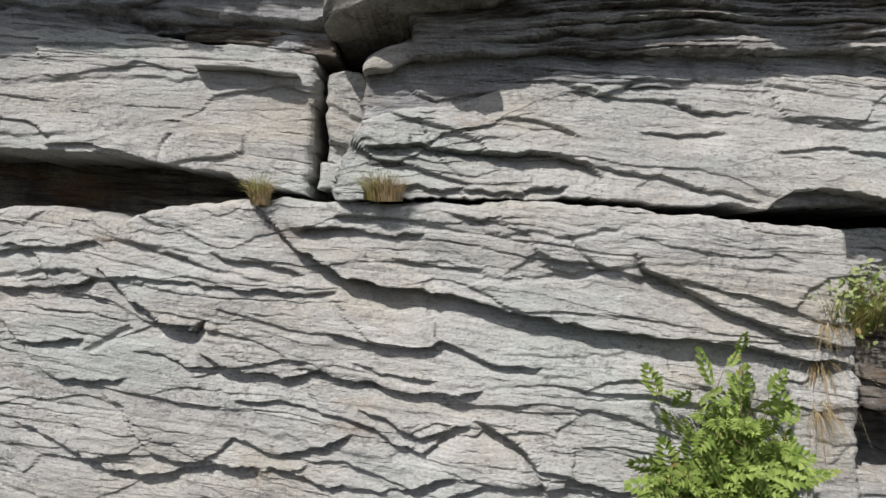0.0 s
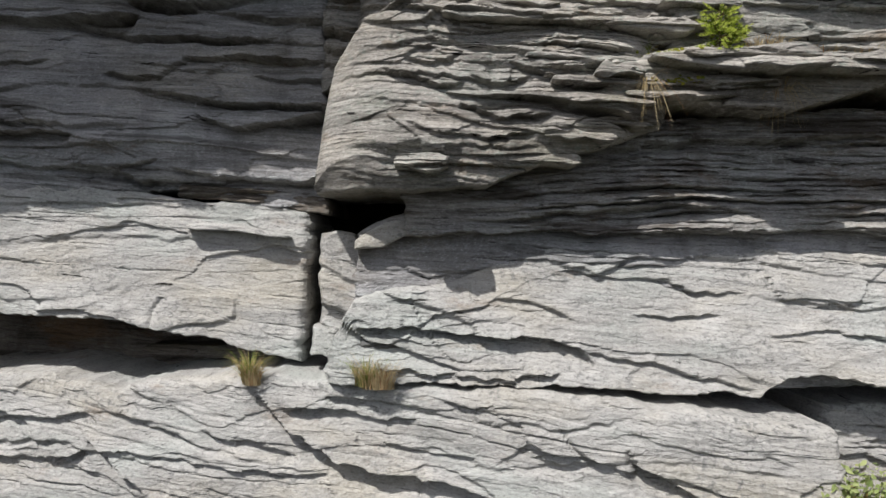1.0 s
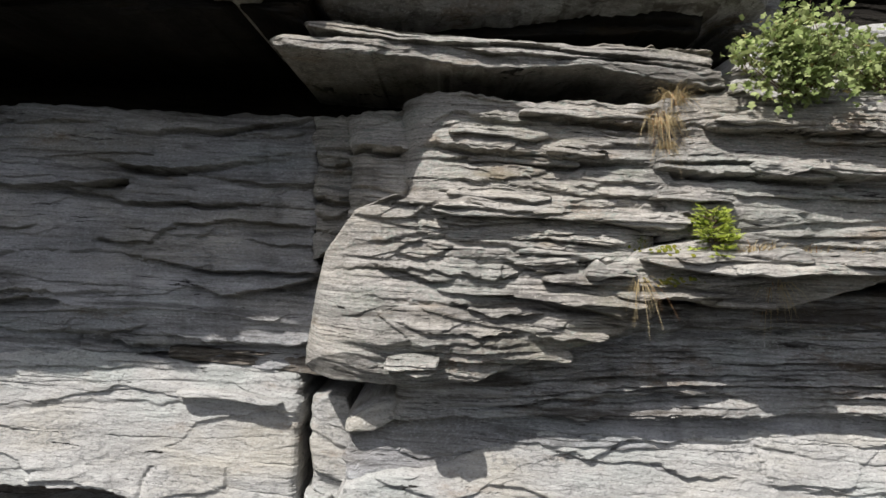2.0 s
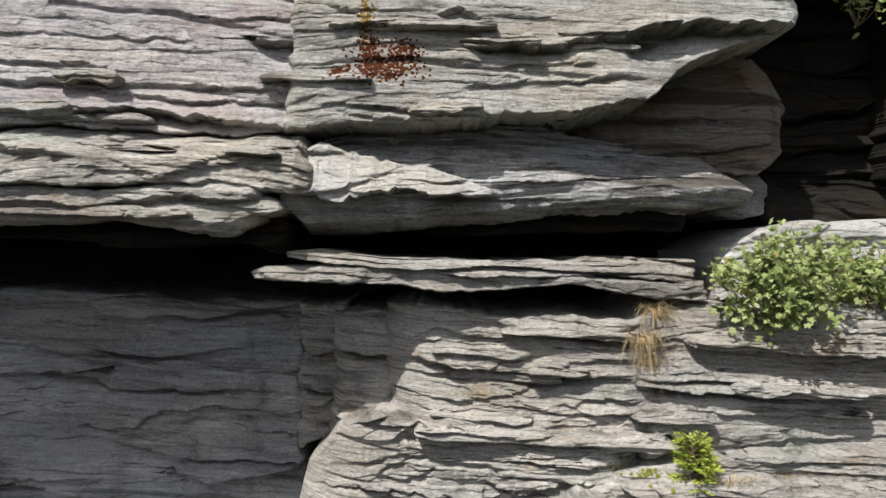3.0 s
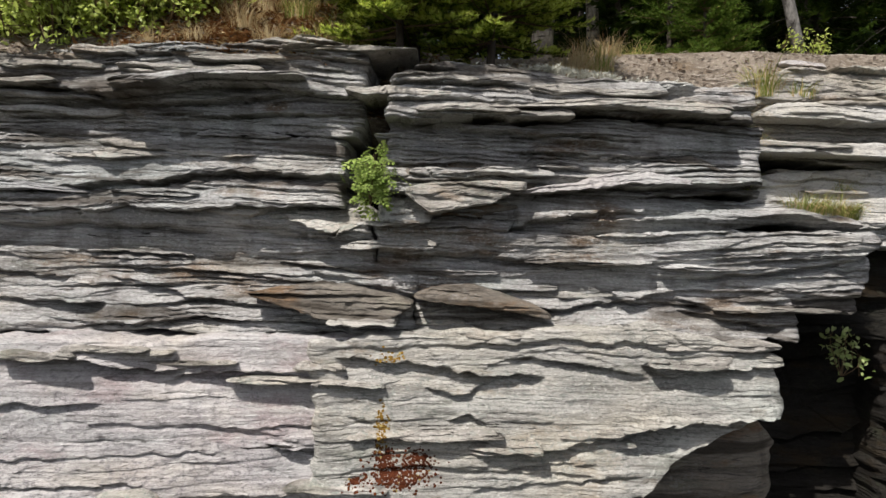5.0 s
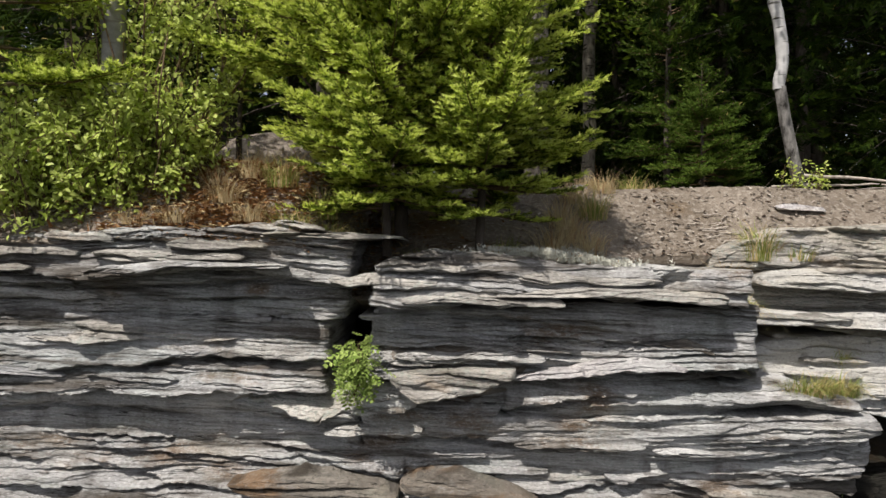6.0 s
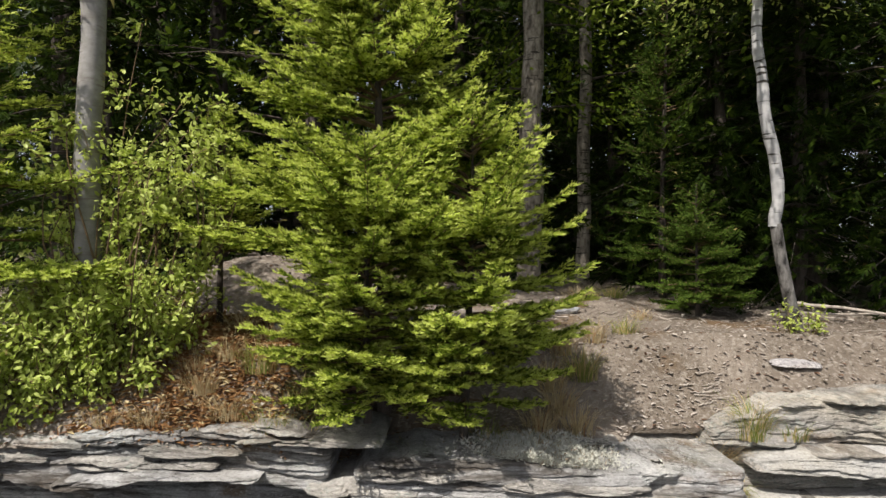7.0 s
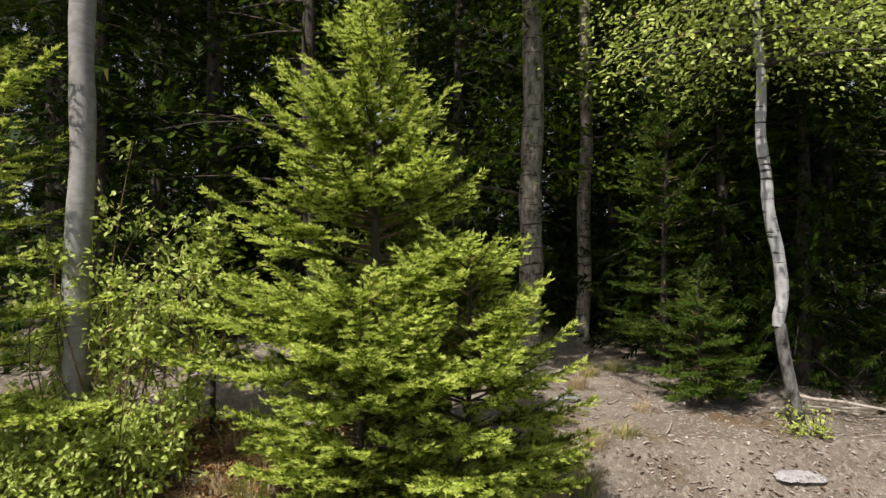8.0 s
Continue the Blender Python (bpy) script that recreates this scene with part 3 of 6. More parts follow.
score(0.0675, 0.069, (-2.621, 1.281), (-2.206, 1.290), (-1.969, 1.314))
score(0.0675, 0.0575, (-2.503, 0.955), (-2.206, 0.964), (-2.043, 0.994))
score(0.054, 0.0575, (-2.325, 0.837), (-2.192, 0.756), (-1.939, 0.762), (-1.747, 0.798))
score(0.101, 0.115, (-1.346, 0.911), (-1.079, 0.816), (-0.842, 0.816), (-0.664, 0.839), (-0.427, 0.792), (-0.130, 0.756), (0.211, 0.756))
score(0.054, 0.069, (-0.486, 0.893), (-0.249, 0.828), (-0.027, 0.822))
score(0.0945, 0.0633, (0.955, 1.480), (1.011, 1.379), (1.174, 1.326), (1.352, 1.207), (1.649, 1.089), (1.960, 1.023))
score(0.081, 0.0805, (0.160, 0.620), (0.344, 0.525), (0.463, 0.412), (0.528, 0.258), (0.596, 0.080))
score(0.0607, 0.0575, (-0.457, 0.650), (-0.279, 0.590), (-0.130, 0.513), (0.003, 0.525), (0.151, 0.608))
score(0.0405, 0.0575, (-1.139, 0.679), (-0.842, 0.662), (-0.546, 0.629), (-0.368, 0.555), (-0.249, 0.460), (-0.101, 0.436), (0.062, 0.531))
score(0.0675, 0.069, (-2.444, 0.531), (-2.206, 0.436), (-2.058, 0.371), (-1.880, 0.282), (-1.643, 0.264), (-1.465, 0.288), (-1.198, 0.353), (-0.976, 0.323))
score(0.0607, 0.0575, (-1.925, 0.685), (-1.791, 0.614), (-1.717, 0.490), (-1.613, 0.395), (-1.465, 0.341), (-1.317, 0.353), (-1.139, 0.472), (-0.902, 0.401), (-0.664, 0.436), (-0.472, 0.531))
score(0.0607, 0.069, (-0.946, 0.353), (-0.664, 0.270), (-0.397, 0.240), (-0.130, 0.270), (0.062, 0.323))
score(0.0675, 0.046, (1.613, 0.875), (1.738, 0.839), (1.856, 0.887))
score(0.054, 0.069, (0.418, 0.430), (0.670, 0.347), (0.967, 0.300))
score(0.0338, 0.0575, (-1.302, 1.480), (-1.020, 1.421), (-0.753, 1.350))
score(0.0405, 0.046, (0.033, 1.670), (0.196, 1.646), (0.418, 1.664))
score(0.0473, 0.069, (-0.620, 1.035), (-0.308, 0.982), (-0.012, 1.000), (0.255, 0.911), (0.507, 0.893))
score(0.0338, 0.0575, (-1.762, 0.923), (-1.554, 0.911), (-1.435, 0.851), (-1.168, 0.875))
score(0.027, 0.0575, (-1.791, 1.563), (-1.554, 1.474), (-1.346, 1.415))
score(0.027, 0.046, (0.492, 1.415), (0.759, 1.385), (0.937, 1.415))
score(0.0338, 0.0575, (0.641, 0.792), (0.878, 0.851), (1.085, 0.828))
score(0.0405, 0.0575, (-2.621, 1.533), (-2.266, 1.516), (-2.058, 1.533), (-1.939, 1.504))
rock("rock_block", "pale", 3.20, [(-3.81, 1.71), (-2.32, 1.74), (-1.79, 1.70), (-1.44, 1.74), (-1.02, 1.76), (-0.55, 1.77), (0.34, 1.74), (0.94, 1.70), (1.26, 1.66), (1.62, 1.63), (1.99, 1.59)], [(-3.81, -0.04), (0.64, -0.04), (1.99, -0.04)], dip=-0.12, ledge=0.03, slope=-0.14, lean=0.07, rr=0.06, rt=0.05, calm=0.45, plate=0.9, step=0.0145)
rock("rock_block", "brown", 2.95, [(1.82, 1.09), (2.14, 1.10), (3.19, 1.09)], [(1.82, 0.78), (2.14, 0.69), (3.19, 0.66)], dip=-0.15, ledge=0.03)
rock("rock_block", "brown", 3.55, [(2.13, 0.65), (2.58, 0.53), (3.84, 0.50)], [(2.13, 0.19), (2.58, 0.16), (3.84, 0.12)], dip=-0.08, ledge=0.05)
rock("rock_block", "pale", 2.90, [(1.62, 0.37), (1.74, 0.50), (2.11, 0.40), (3.13, 0.37)], [(1.62, 0.11), (3.13, 0.11)], dip=-0.1, ledge=0.04)
rock("rock_block", "pale", 3.38, [(2.15, 1.60), (2.46, 1.59), (3.65, 1.58)], [(2.15, 0.97), (3.65, 0.97)], dip=-0.06, ledge=0.04)
rock("rock_block", "pale", 3.70, [(-4.60, 3.02), (-2.77, 2.95), (-1.90, 2.84), (-1.19, 2.76), (-0.79, 2.70)], [(-4.60, 2.18), (-2.70, 2.13), (-2.0, 2.05), (-1.25, 1.95), (-0.80, 1.82)], dip=-0.05, ledge=0.02, lean=0.2, rl=0.02, calm=0.35, plate=0.6)
rock("rock_block", "brown", 4.25, [(-4.60, 2.3), (-0.74, 2.05)], [(-4.60, 1.69), (-0.74, 1.69)], dip=-0.1, ledge=0.08, slope=-0.12, back=0.4)
rock("rock_slab", "brown", 4.02, [(-1.95, 1.86), (-1.3, 1.84), (-0.78, 1.80)], [(-1.95, 1.80), (-1.3, 1.76), (-0.78, 1.72)], dip=-0.05, back=0.5)
score(0.1, 0.06, (-0.423, 2.057), (-0.073, 2.051), (0.231, 2.021), (0.505, 2.008), (0.763, 1.960), (0.845, 1.875))
score(0.07, 0.05, (-0.286, 1.838), (-0.012, 1.814), (0.353, 1.802), (0.657, 1.820))
score(0.05, 0.05, (0.793, 1.935), (1.112, 1.899), (1.386, 1.808), (1.684, 1.729))
score(0.04, 0.05, (1.219, 2.318), (1.416, 2.233), (1.690, 2.227))
score(0.04, 0.05, (0.687, 2.404), (0.961, 2.325), (1.295, 2.306))
score(0.03, 0.05, (0.322, 2.218), (0.596, 2.188), (0.748, 2.097))
score(0.03, 0.05, (1.766, 2.021), (2.024, 2.045), (2.383, 2.005), (3.088, 1.990))
score(0.03, 0.04, (1.994, 2.179), (2.176, 2.166), (2.383, 2.191))
score(0.03, 0.05, (1.052, 2.142), (1.264, 2.112), (1.538, 2.124))
rock("rock_block", "pale", 3.28, [(-0.60, 1.93), (-0.44, 2.19), (-0.26, 2.26), (0.05, 2.29), (0.35, 2.39), (0.66, 2.50), (1.05, 2.53), (1.72, 2.47), (3.54, 2.42)], [(-0.60, 1.79), (0.17, 1.77), (0.90, 1.77), (1.69, 1.71), (1.84, 1.81), (2.38, 1.77), (3.54, 1.74)], dip=-0.1, ledge=0.012, lean=0.26, calm=0.3, plate=0.9, rl=0.1, step=0.0145)
rock("rock_slab", "pale", 3.66, [(-1.52, 2.64), (-1.20, 2.63), (-0.88, 2.57)], [(-1.52, 2.60), (-1.20, 2.59), (-0.88, 2.54)], dip=-0.05, back=0.2, jag=0.3)
rock("rock_block", "pale", 3.70, [(-0.71, 2.60), (-0.49, 2.58), (-0.40, 2.36)], [(-0.71, 1.83), (-0.40, 1.83)], dip=-0.3, ledge=0.06)
rock("rock_block", "pale", 3.62, [(-0.74, 2.02), (-0.58, 2.01)], [(-0.74, 1.84), (-0.58, 1.84)], dip=-0.1)
rock("rock_block", "grey", 3.37, [(-0.45, 2.57), (-0.14, 2.72), (0.67, 2.66), (1.74, 2.63), (3.64, 2.58)], [(-0.45, 1.80), (0.17, 1.78), (0.92, 1.78), (1.74, 1.72), (3.64, 1.75)], dip=-0.05, ledge=0.05)
rock("rock_block", "pale", 3.34, [(-0.45, 2.53), (-0.29, 2.63), (-0.14, 2.66)], [(-0.45, 2.48), (-0.29, 2.49), (-0.14, 2.57)], dip=0.3, back=0.4, jag=0.3)
score(0.162, 0.08, (-3.249, 3.857), (-2.361, 3.850), (-2.054, 3.870), (-1.795, 3.898))
score(0.0826, 0.084, (-1.884, 3.993), (-1.542, 3.959), (-1.269, 3.898), (-0.962, 3.863), (-0.655, 3.857))
score(0.116, 0.096, (-2.003, 3.536), (-1.679, 3.522), (-1.508, 3.625), (-1.201, 3.642), (-0.648, 3.618))
score(0.0826, 0.084, (-3.078, 3.625), (-2.566, 3.604), (-2.327, 3.625))
score(0.182, 0.12, (-1.457, 3.300), (-1.235, 3.215), (-0.928, 3.232), (-0.587, 3.324))
score(0.132, 0.096, (-2.908, 3.174), (-2.430, 3.181), (-2.191, 3.181))
score(0.0662, 0.06, (-2.242, 2.997), (-1.884, 2.983), (-1.679, 3.027))
score(0.116, 0.072, (-1.594, 2.969), (-1.201, 2.915), (-0.962, 2.887), (-0.648, 2.908))
score(0.0495, 0.06, (-1.269, 4.177), (-0.928, 4.150), (-0.706, 4.171))
score(0.0578, 0.072, (-1.798, 3.413), (-1.406, 3.352), (-1.269, 3.386))
score(0.0662, 0.072, (-1.133, 3.529), (-0.860, 3.488), (-0.604, 3.488))
score(0.0495, 0.06, (-2.908, 4.273), (-2.361, 4.246), (-2.020, 4.239))
rock("rock_block", "grey", 3.68, [(-4.27, 4.34), (-1.88, 4.34), (-0.66, 4.28)], [(-4.27, 2.84), (-2.09, 2.84), (-1.54, 2.81), (-1.13, 2.77), (-0.65, 2.74)], dip=-0.06, ledge=0.09, plate=2.0, calm=0.5, shape=((0, -0.16), (0.06, -0.12), (0.2, -0.02), (1, 0)))
rock("rock_block", "brown", 3.80, [(-1.60, 2.90), (-1.09, 2.86), (-0.66, 2.83)], [(-1.60, 2.80), (-1.09, 2.75), (-0.66, 2.70)], dip=-0.03, back=0.4, ledge=0.03)
score(0.06, 0.06, (-0.705, 3.984), (-0.538, 3.961), (-0.338, 4.034))
score(0.06, 0.06, (-0.705, 3.700), (-0.572, 3.667), (-0.338, 3.767))
rock("rock_block", "layered", 3.66, [(-0.68, 4.27), (-0.37, 4.27)], [(-0.68, 3.43), (-0.54, 3.48), (-0.37, 3.50)], dip=-0.1, ledge=0.09, plate=2.4, calm=0.5, jag=1.6, rl=0.08)
rock("rock_block", "layered", 3.42, [(-0.46, 4.22), (-0.09, 4.28)], [(-0.46, 3.54), (-0.09, 3.54)], dip=-0.05, ledge=0.08, rl=0.15, rld=0.28, jag=1.6)
score(0.06, 0.05, (-0.146, 3.460), (-0.010, 3.433), (0.152, 3.493))
score(0.07, 0.05, (0.369, 3.433), (0.558, 3.352), (0.694, 3.357), (0.870, 3.287))
score(0.07, 0.06, (0.125, 3.217), (0.342, 3.135), (0.599, 3.152))
score(0.05, 0.05, (0.179, 3.352), (0.287, 3.330), (0.504, 3.352))
score(0.04, 0.05, (-0.281, 3.406), (-0.146, 3.357), (0.017, 3.317), (0.152, 3.330))
score(0.05, 0.06, (0.585, 3.406), (0.748, 3.428), (0.910, 3.439))
score(0.05, 0.05, (-0.146, 3.114), (0.044, 3.059), (0.287, 3.043), (0.504, 3.059))
rock("rock_block", "layered", 3.08, [(-0.70, 2.90), (-0.62, 3.20), (-0.54, 3.46), (-0.36, 3.68), (-0.15, 3.75), (0.31, 3.67), (0.91, 3.61), (1.21, 3.55)], [(-0.70, 2.80), (-0.40, 2.79), (-0.1, 2.78), (0.26, 2.80), (0.56, 2.93), (0.91, 3.02), (1.21, 3.12)], dip=-0.06, ledge=0.06, step=0.009, rl=0.55, rld=0.55, rr=0.3, rrd=0.2, jag=0.35, plate=2.2, calm=0.6, shape=((0, -0.06), (0.2, 0.03), (1, -0.02)))
score(0.08, 0.05, (-0.013, 4.116), (0.156, 4.186), (0.359, 4.145), (0.587, 4.128))
score(0.06, 0.05, (0.024, 3.860), (0.272, 3.813), (0.622, 3.860), (0.782, 3.970))
score(0.05, 0.05, (0.228, 3.656), (0.447, 3.627), (0.694, 3.627))
score(0.04, 0.05, (0.753, 4.005), (1.029, 4.034), (1.291, 4.017))
score(0.05, 0.05, (-0.150, 3.982), (0.126, 3.947), (0.301, 3.959))
score(0.05, 0.05, (-0.165, 3.598), (0.272, 3.598), (0.432, 3.568))
score(0.05, 0.05, (0.738, 3.801), (1.029, 3.816), (1.291, 3.772))
rock("rock_block", "layered", 3.20, [(-0.16, 4.26), (-0.02, 4.27), (0.74, 4.26), (1.29, 4.24)], [(-0.16, 3.54), (0.33, 3.51), (1.29, 3.54)], dip=-0.08, ledge=0.07, rl=0.36, rld=0.34, jag=1.5, plate=2, calm=0.7)
rock("rock_block", "layered", 3.00, [(-0.17, 2.95), (-0.01, 2.98), (0.09, 2.94)], [(-0.17, 2.89), (-0.01, 2.84), (0.09, 2.88)], dip=-0.03, back=0.4, jag=1.6, rl=0.02, rr=0.02)
rock("rock_block", "layered", 3.22, [(1.21, 4.22), (1.36, 4.28), (1.62, 4.31), (2.06, 4.31), (3.53, 4.33)], [(1.21, 3.52), (1.62, 3.53), (3.53, 3.53)], dip=-0.04, ledge=0.09, plate=1.6, calm=0.8)
rock("rock_slab", "layered", 3.14, [(1.44, 4.15), (1.87, 4.22), (3.44, 4.25)], [(1.44, 4.08), (1.87, 4.06), (3.44, 4.09)], dip=-0.02, back=0.5, ledge=0.05)
rock("rock_block", "layered", 3.08, [(0.85, 3.33), (1.08, 3.47), (1.55, 3.57), (3.38, 3.57)], [(0.85, 3.28), (1.27, 3.21), (1.83, 3.18), (2.30, 3.31), (3.38, 3.33)], dip=0, ledge=0.07)
rock("rock_slab", "layered", 2.98, [(1.05, 3.45), (1.48, 3.47), (2.23, 3.45), (3.27, 3.47)], [(1.05, 3.41), (1.48, 3.36), (2.23, 3.36), (3.27, 3.36)], dip=0.02, back=0.4, ledge=0.05)
rock("rock_block", "stained", 3.31, [(-0.17, 3.13), (0.76, 3.16), (3.62, 3.28)], [(-0.17, 2.57), (0.76, 2.56), (3.62, 2.57)], dip=0.03, ledge=0.06, lean=-0.05, plate=1.8)
rock("rock_block", "layered", 3.10, [(-0.78, 4.49), (-0.69, 4.52), (-0.35, 4.53), (0.32, 4.48), (0.86, 4.48), (1.31, 4.43), (1.56, 4.43)], [(-0.78, 4.46), (-0.52, 4.45), (-0.13, 4.42), (0.32, 4.38), (0.86, 4.43), (1.31, 4.34), (1.56, 4.33)], dip=-0.03, ledge=0.03, slope=0.13, back=0.9, lean=0.3, rl=0.02, jag=1.4)
rock("rock_block", "layered", 3.15, [(-0.56, 4.59), (-0.42, 4.60), (-0.13, 4.58), (0.84, 4.54), (0.94, 4.57), (1.20, 4.56), (1.24, 4.54), (1.56, 4.53)], [(-0.56, 4.56), (-0.36, 4.52), (0.33, 4.46), (0.87, 4.46), (1.56, 4.42)], dip=-0.03, ledge=0.03, slope=0.13, back=0.9, lean=0.4, rl=0.02, jag=1.4)
rock("rock_block", "pale", 3.50, [(1.76, 4.60), (2.14, 4.76), (2.61, 4.78), (3.83, 4.78)], [(1.76, 4.32), (2.14, 4.32), (3.83, 4.33)], dip=-0.03, ledge=0.06)
# near-black blocks: the shade under the overhang is in their colour
rock("rock_block", "shade_dark", 3.00, [(-4.48, 4.78), (-0.61, 4.78)], [(-4.48, 4.65), (-1.51, 4.66), (-1.47, 4.62), (-0.97, 4.61), (-0.92, 4.65), (-0.58, 4.60)], dip=-0.02, ledge=0.08, back=1.2)
rock("rock_block", "shade_dark", 3.50, [(-0.75, 4.85), (1.21, 4.91), (1.56, 4.90)], [(-0.75, 4.69), (0.16, 4.67), (0.96, 4.69), (1.56, 4.72)], dip=0.02, ledge=0.08, back=0.8)
rock("rock_block", "layered", 2.83, [(-4.17, 5.20), (-1.77, 5.19), (-1.01, 5.18), (-0.51, 5.18), (-0.45, 5.08)], [(-4.17, 4.89), (-1.77, 4.88), (-1.01, 4.88), (-0.45, 4.89)], dip=-0.05, ledge=0.05, slope=0.05, lean=0.3, rt=0.06, shape=((0, -0.01), (0.4, 0.03), (1, -0.15)))
rock("rock_block", "layered", 2.78, [(-4.24, 4.90), (-1.03, 4.89), (-0.68, 4.91)], [(-4.24, 4.73), (-1.80, 4.71), (-1.36, 4.73), (-0.85, 4.67), (-0.68, 4.75)], dip=-0.03, ledge=0.07, lean=0.2, slope=0.1, shape=((0, -0.06), (0.25, 0.0), (1, 0.0)))
rock("rock_block", "stained", 3.24, [(-0.62, 5.08), (-0.43, 5.20), (0.26, 5.29), (0.67, 5.29), (1.31, 5.23), (1.65, 5.18), (2.00, 5.04)], [(-0.62, 4.83), (-0.50, 4.70), (0.11, 4.71), (0.48, 4.75), (0.90, 4.80), (1.31, 4.81), (1.59, 4.81), (2.00, 4.86)], dip=0.06, ledge=0.06, slope=0.16, lean=-0.05, rr=0.35, rrd=0.3, shape=((0, -0.12), (0.1, 0.02), (0.35, 0.06), (0.58, -0.02), (0.78, -0.14), (1, -0.24)))
rock("rock_slab", "pale", 2.99, [(-0.68, 4.93), (-0.43, 5.10), (-0.20, 5.07), (0.09, 5.00), (0.46, 4.91)], [(-0.68, 4.89), (-0.43, 4.85), (-0.20, 4.84), (0.09, 4.85), (0.46, 4.86)], dip=0.05, back=0.5, ledge=0.06, lean=0.55, slope=0.1, plate=1.8, jag=1.8)
rock("rock_block", "grey", 3.74, [(1.76, 5.06), (1.95, 5.12), (2.26, 5.02)], [(1.76, 4.80), (2.0, 4.76), (2.26, 4.82)], dip=0.05, ledge=0.02, rl=0.16, rr=0.16, rt=0.1, plate=0.2, back=0.4)
rock("rock_slab", "layered", 3.20, [(-0.22, 4.83), (0.56, 4.89), (1.16, 4.87)], [(-0.22, 4.76), (0.56, 4.80), (1.16, 4.83)], dip=0.08, ledge=0.03, slope=0.15)
# near-black as well, the recess's shade painted into the rock
rock("rock_block", "shade_dark", 3.80, [(2.15, 5.08), (2.29, 4.92), (2.68, 4.93), (3.00, 4.91), (4.35, 4.91)], [(2.15, 4.66), (3.00, 4.51), (4.35, 4.51)], dip=-0.1, ledge=0.06)
score(0.11, 0.06, (-3.062, 5.277), (-2.120, 5.271), (-1.738, 5.253), (-1.296, 5.265), (-0.943, 5.247), (-0.737, 5.206), (-0.437, 5.206))
score(0.08, 0.05, (-0.796, 5.636), (-0.590, 5.630), (-0.437, 5.636))
score(0.04, 0.04, (-0.708, 5.571), (-0.576, 5.530), (-0.437, 5.536))
score(0.035, 0.03, (-3.062, 5.406), (-2.179, 5.406), (-1.738, 5.389), (-1.296, 5.353), (-1.002, 5.324), (-0.531, 5.312))
score(0.03, 0.03, (-2.473, 5.618), (-1.885, 5.636), (-1.502, 5.627), (-1.032, 5.615))
score(0.03, 0.03, (-1.090, 5.398), (-0.767, 5.389), (-0.437, 5.365))
score(0.03, 0.03, (-3.062, 5.506), (-2.179, 5.501), (-1.826, 5.477), (-1.414, 5.471))
score(0.09, 0.07, (-3.062, 6.124), (-2.179, 6.165), (-1.885, 6.121), (-1.591, 6.089), (-1.340, 6.060), (-1.252, 6.080))
score(0.07, 0.06, (-1.355, 6.001), (-1.002, 6.051), (-0.708, 6.036), (-0.437, 6.060))
score(0.05, 0.04, (-3.062, 5.889), (-2.179, 5.904), (-1.649, 5.889))
score(0.03, 0.03, (-1.208, 5.771), (-0.855, 5.754), (-0.437, 5.771))
rock("rock_block", "pink", 2.98, [(-4.83, 6.25), (-2.18, 6.24), (-1.30, 6.23), (-0.28, 6.22)], [(-4.83, 5.21), (-2.18, 5.19), (-1.30, 5.18), (-0.86, 5.18), (-0.53, 5.19), (-0.28, 5.24)], dip=-0.03, ledge=0.02, slope=0.12, lean=0.1, rr=0.08, plate=1.0, calm=0.4, step=0.0165)
score(0.12, 0.06, (0.315, 5.706), (0.391, 5.633), (0.791, 5.611), (0.858, 5.651), (1.338, 5.694))
score(0.18, 0.1, (1.113, 5.688), (1.338, 5.746), (1.712, 5.746), (2.001, 5.755))
score(0.1, 0.035, (0.164, 5.786), (0.268, 5.814), (0.373, 5.765))
score(0.06, 0.04, (-0.407, 5.811), (-0.235, 5.789))
score(0.035, 0.03, (-0.438, 5.325), (0.053, 5.276), (0.484, 5.258), (0.914, 5.301))
score(0.035, 0.03, (0.268, 5.418), (0.791, 5.442), (1.098, 5.479))
score(0.04, 0.04, (-0.377, 5.289), (-0.131, 5.258), (0.330, 5.239))
score(0.07, 0.06, (-0.444, 6.118), (-0.131, 6.106), (0.330, 6.032), (0.683, 6.007))
score(0.08, 0.04, (0.029, 5.949), (0.176, 5.921), (0.373, 5.958))
score(0.07, 0.05, (1.215, 6.100), (1.344, 6.026), (1.682, 6.041), (1.989, 6.063))
score(0.05, 0.05, (0.484, 6.124), (0.791, 6.087), (1.098, 6.032), (1.252, 6.001))
score(0.03, 0.03, (0.484, 5.510), (0.729, 5.534), (0.975, 5.522))
rock("rock_block", "smooth", 3.10, [(-0.60, 6.21), (-0.13, 6.24), (0.18, 6.27), (0.73, 6.26), (1.25, 6.29), (1.71, 6.19), (1.96, 6.12), (2.01, 5.94)], [(-0.60, 5.18), (0.18, 5.25), (0.79, 5.29), (1.22, 5.35), (1.37, 5.51), (1.65, 5.63), (2.01, 5.74)], dip=-0.01, ledge=0.015, slope=0.06, lean=0.06, rl=0.08, rr=0.04, plate=0.6, calm=0.3, step=0.0165)
# brown rock chosen here as a darker colour for the shade under the ledge
rock("rock_block", "brown", 3.58, [(1.00, 5.68), (2.0, 5.70), (2.30, 5.42)], [(1.00, 5.10), (2.0, 5.02), (2.30, 5.22)], dip=0.1, ledge=0.08, rr=0.4, rrd=0.35, rl=0.3, rld=0.12, plate=2, jag=2.0)
rock("rock_slab", "brown", 3.16, [(-0.29, 6.19), (0.18, 6.23), (0.71, 6.20)], [(-0.29, 6.12), (0.18, 6.10), (0.71, 6.09)], dip=-0.02, back=0.4, ledge=0.04)
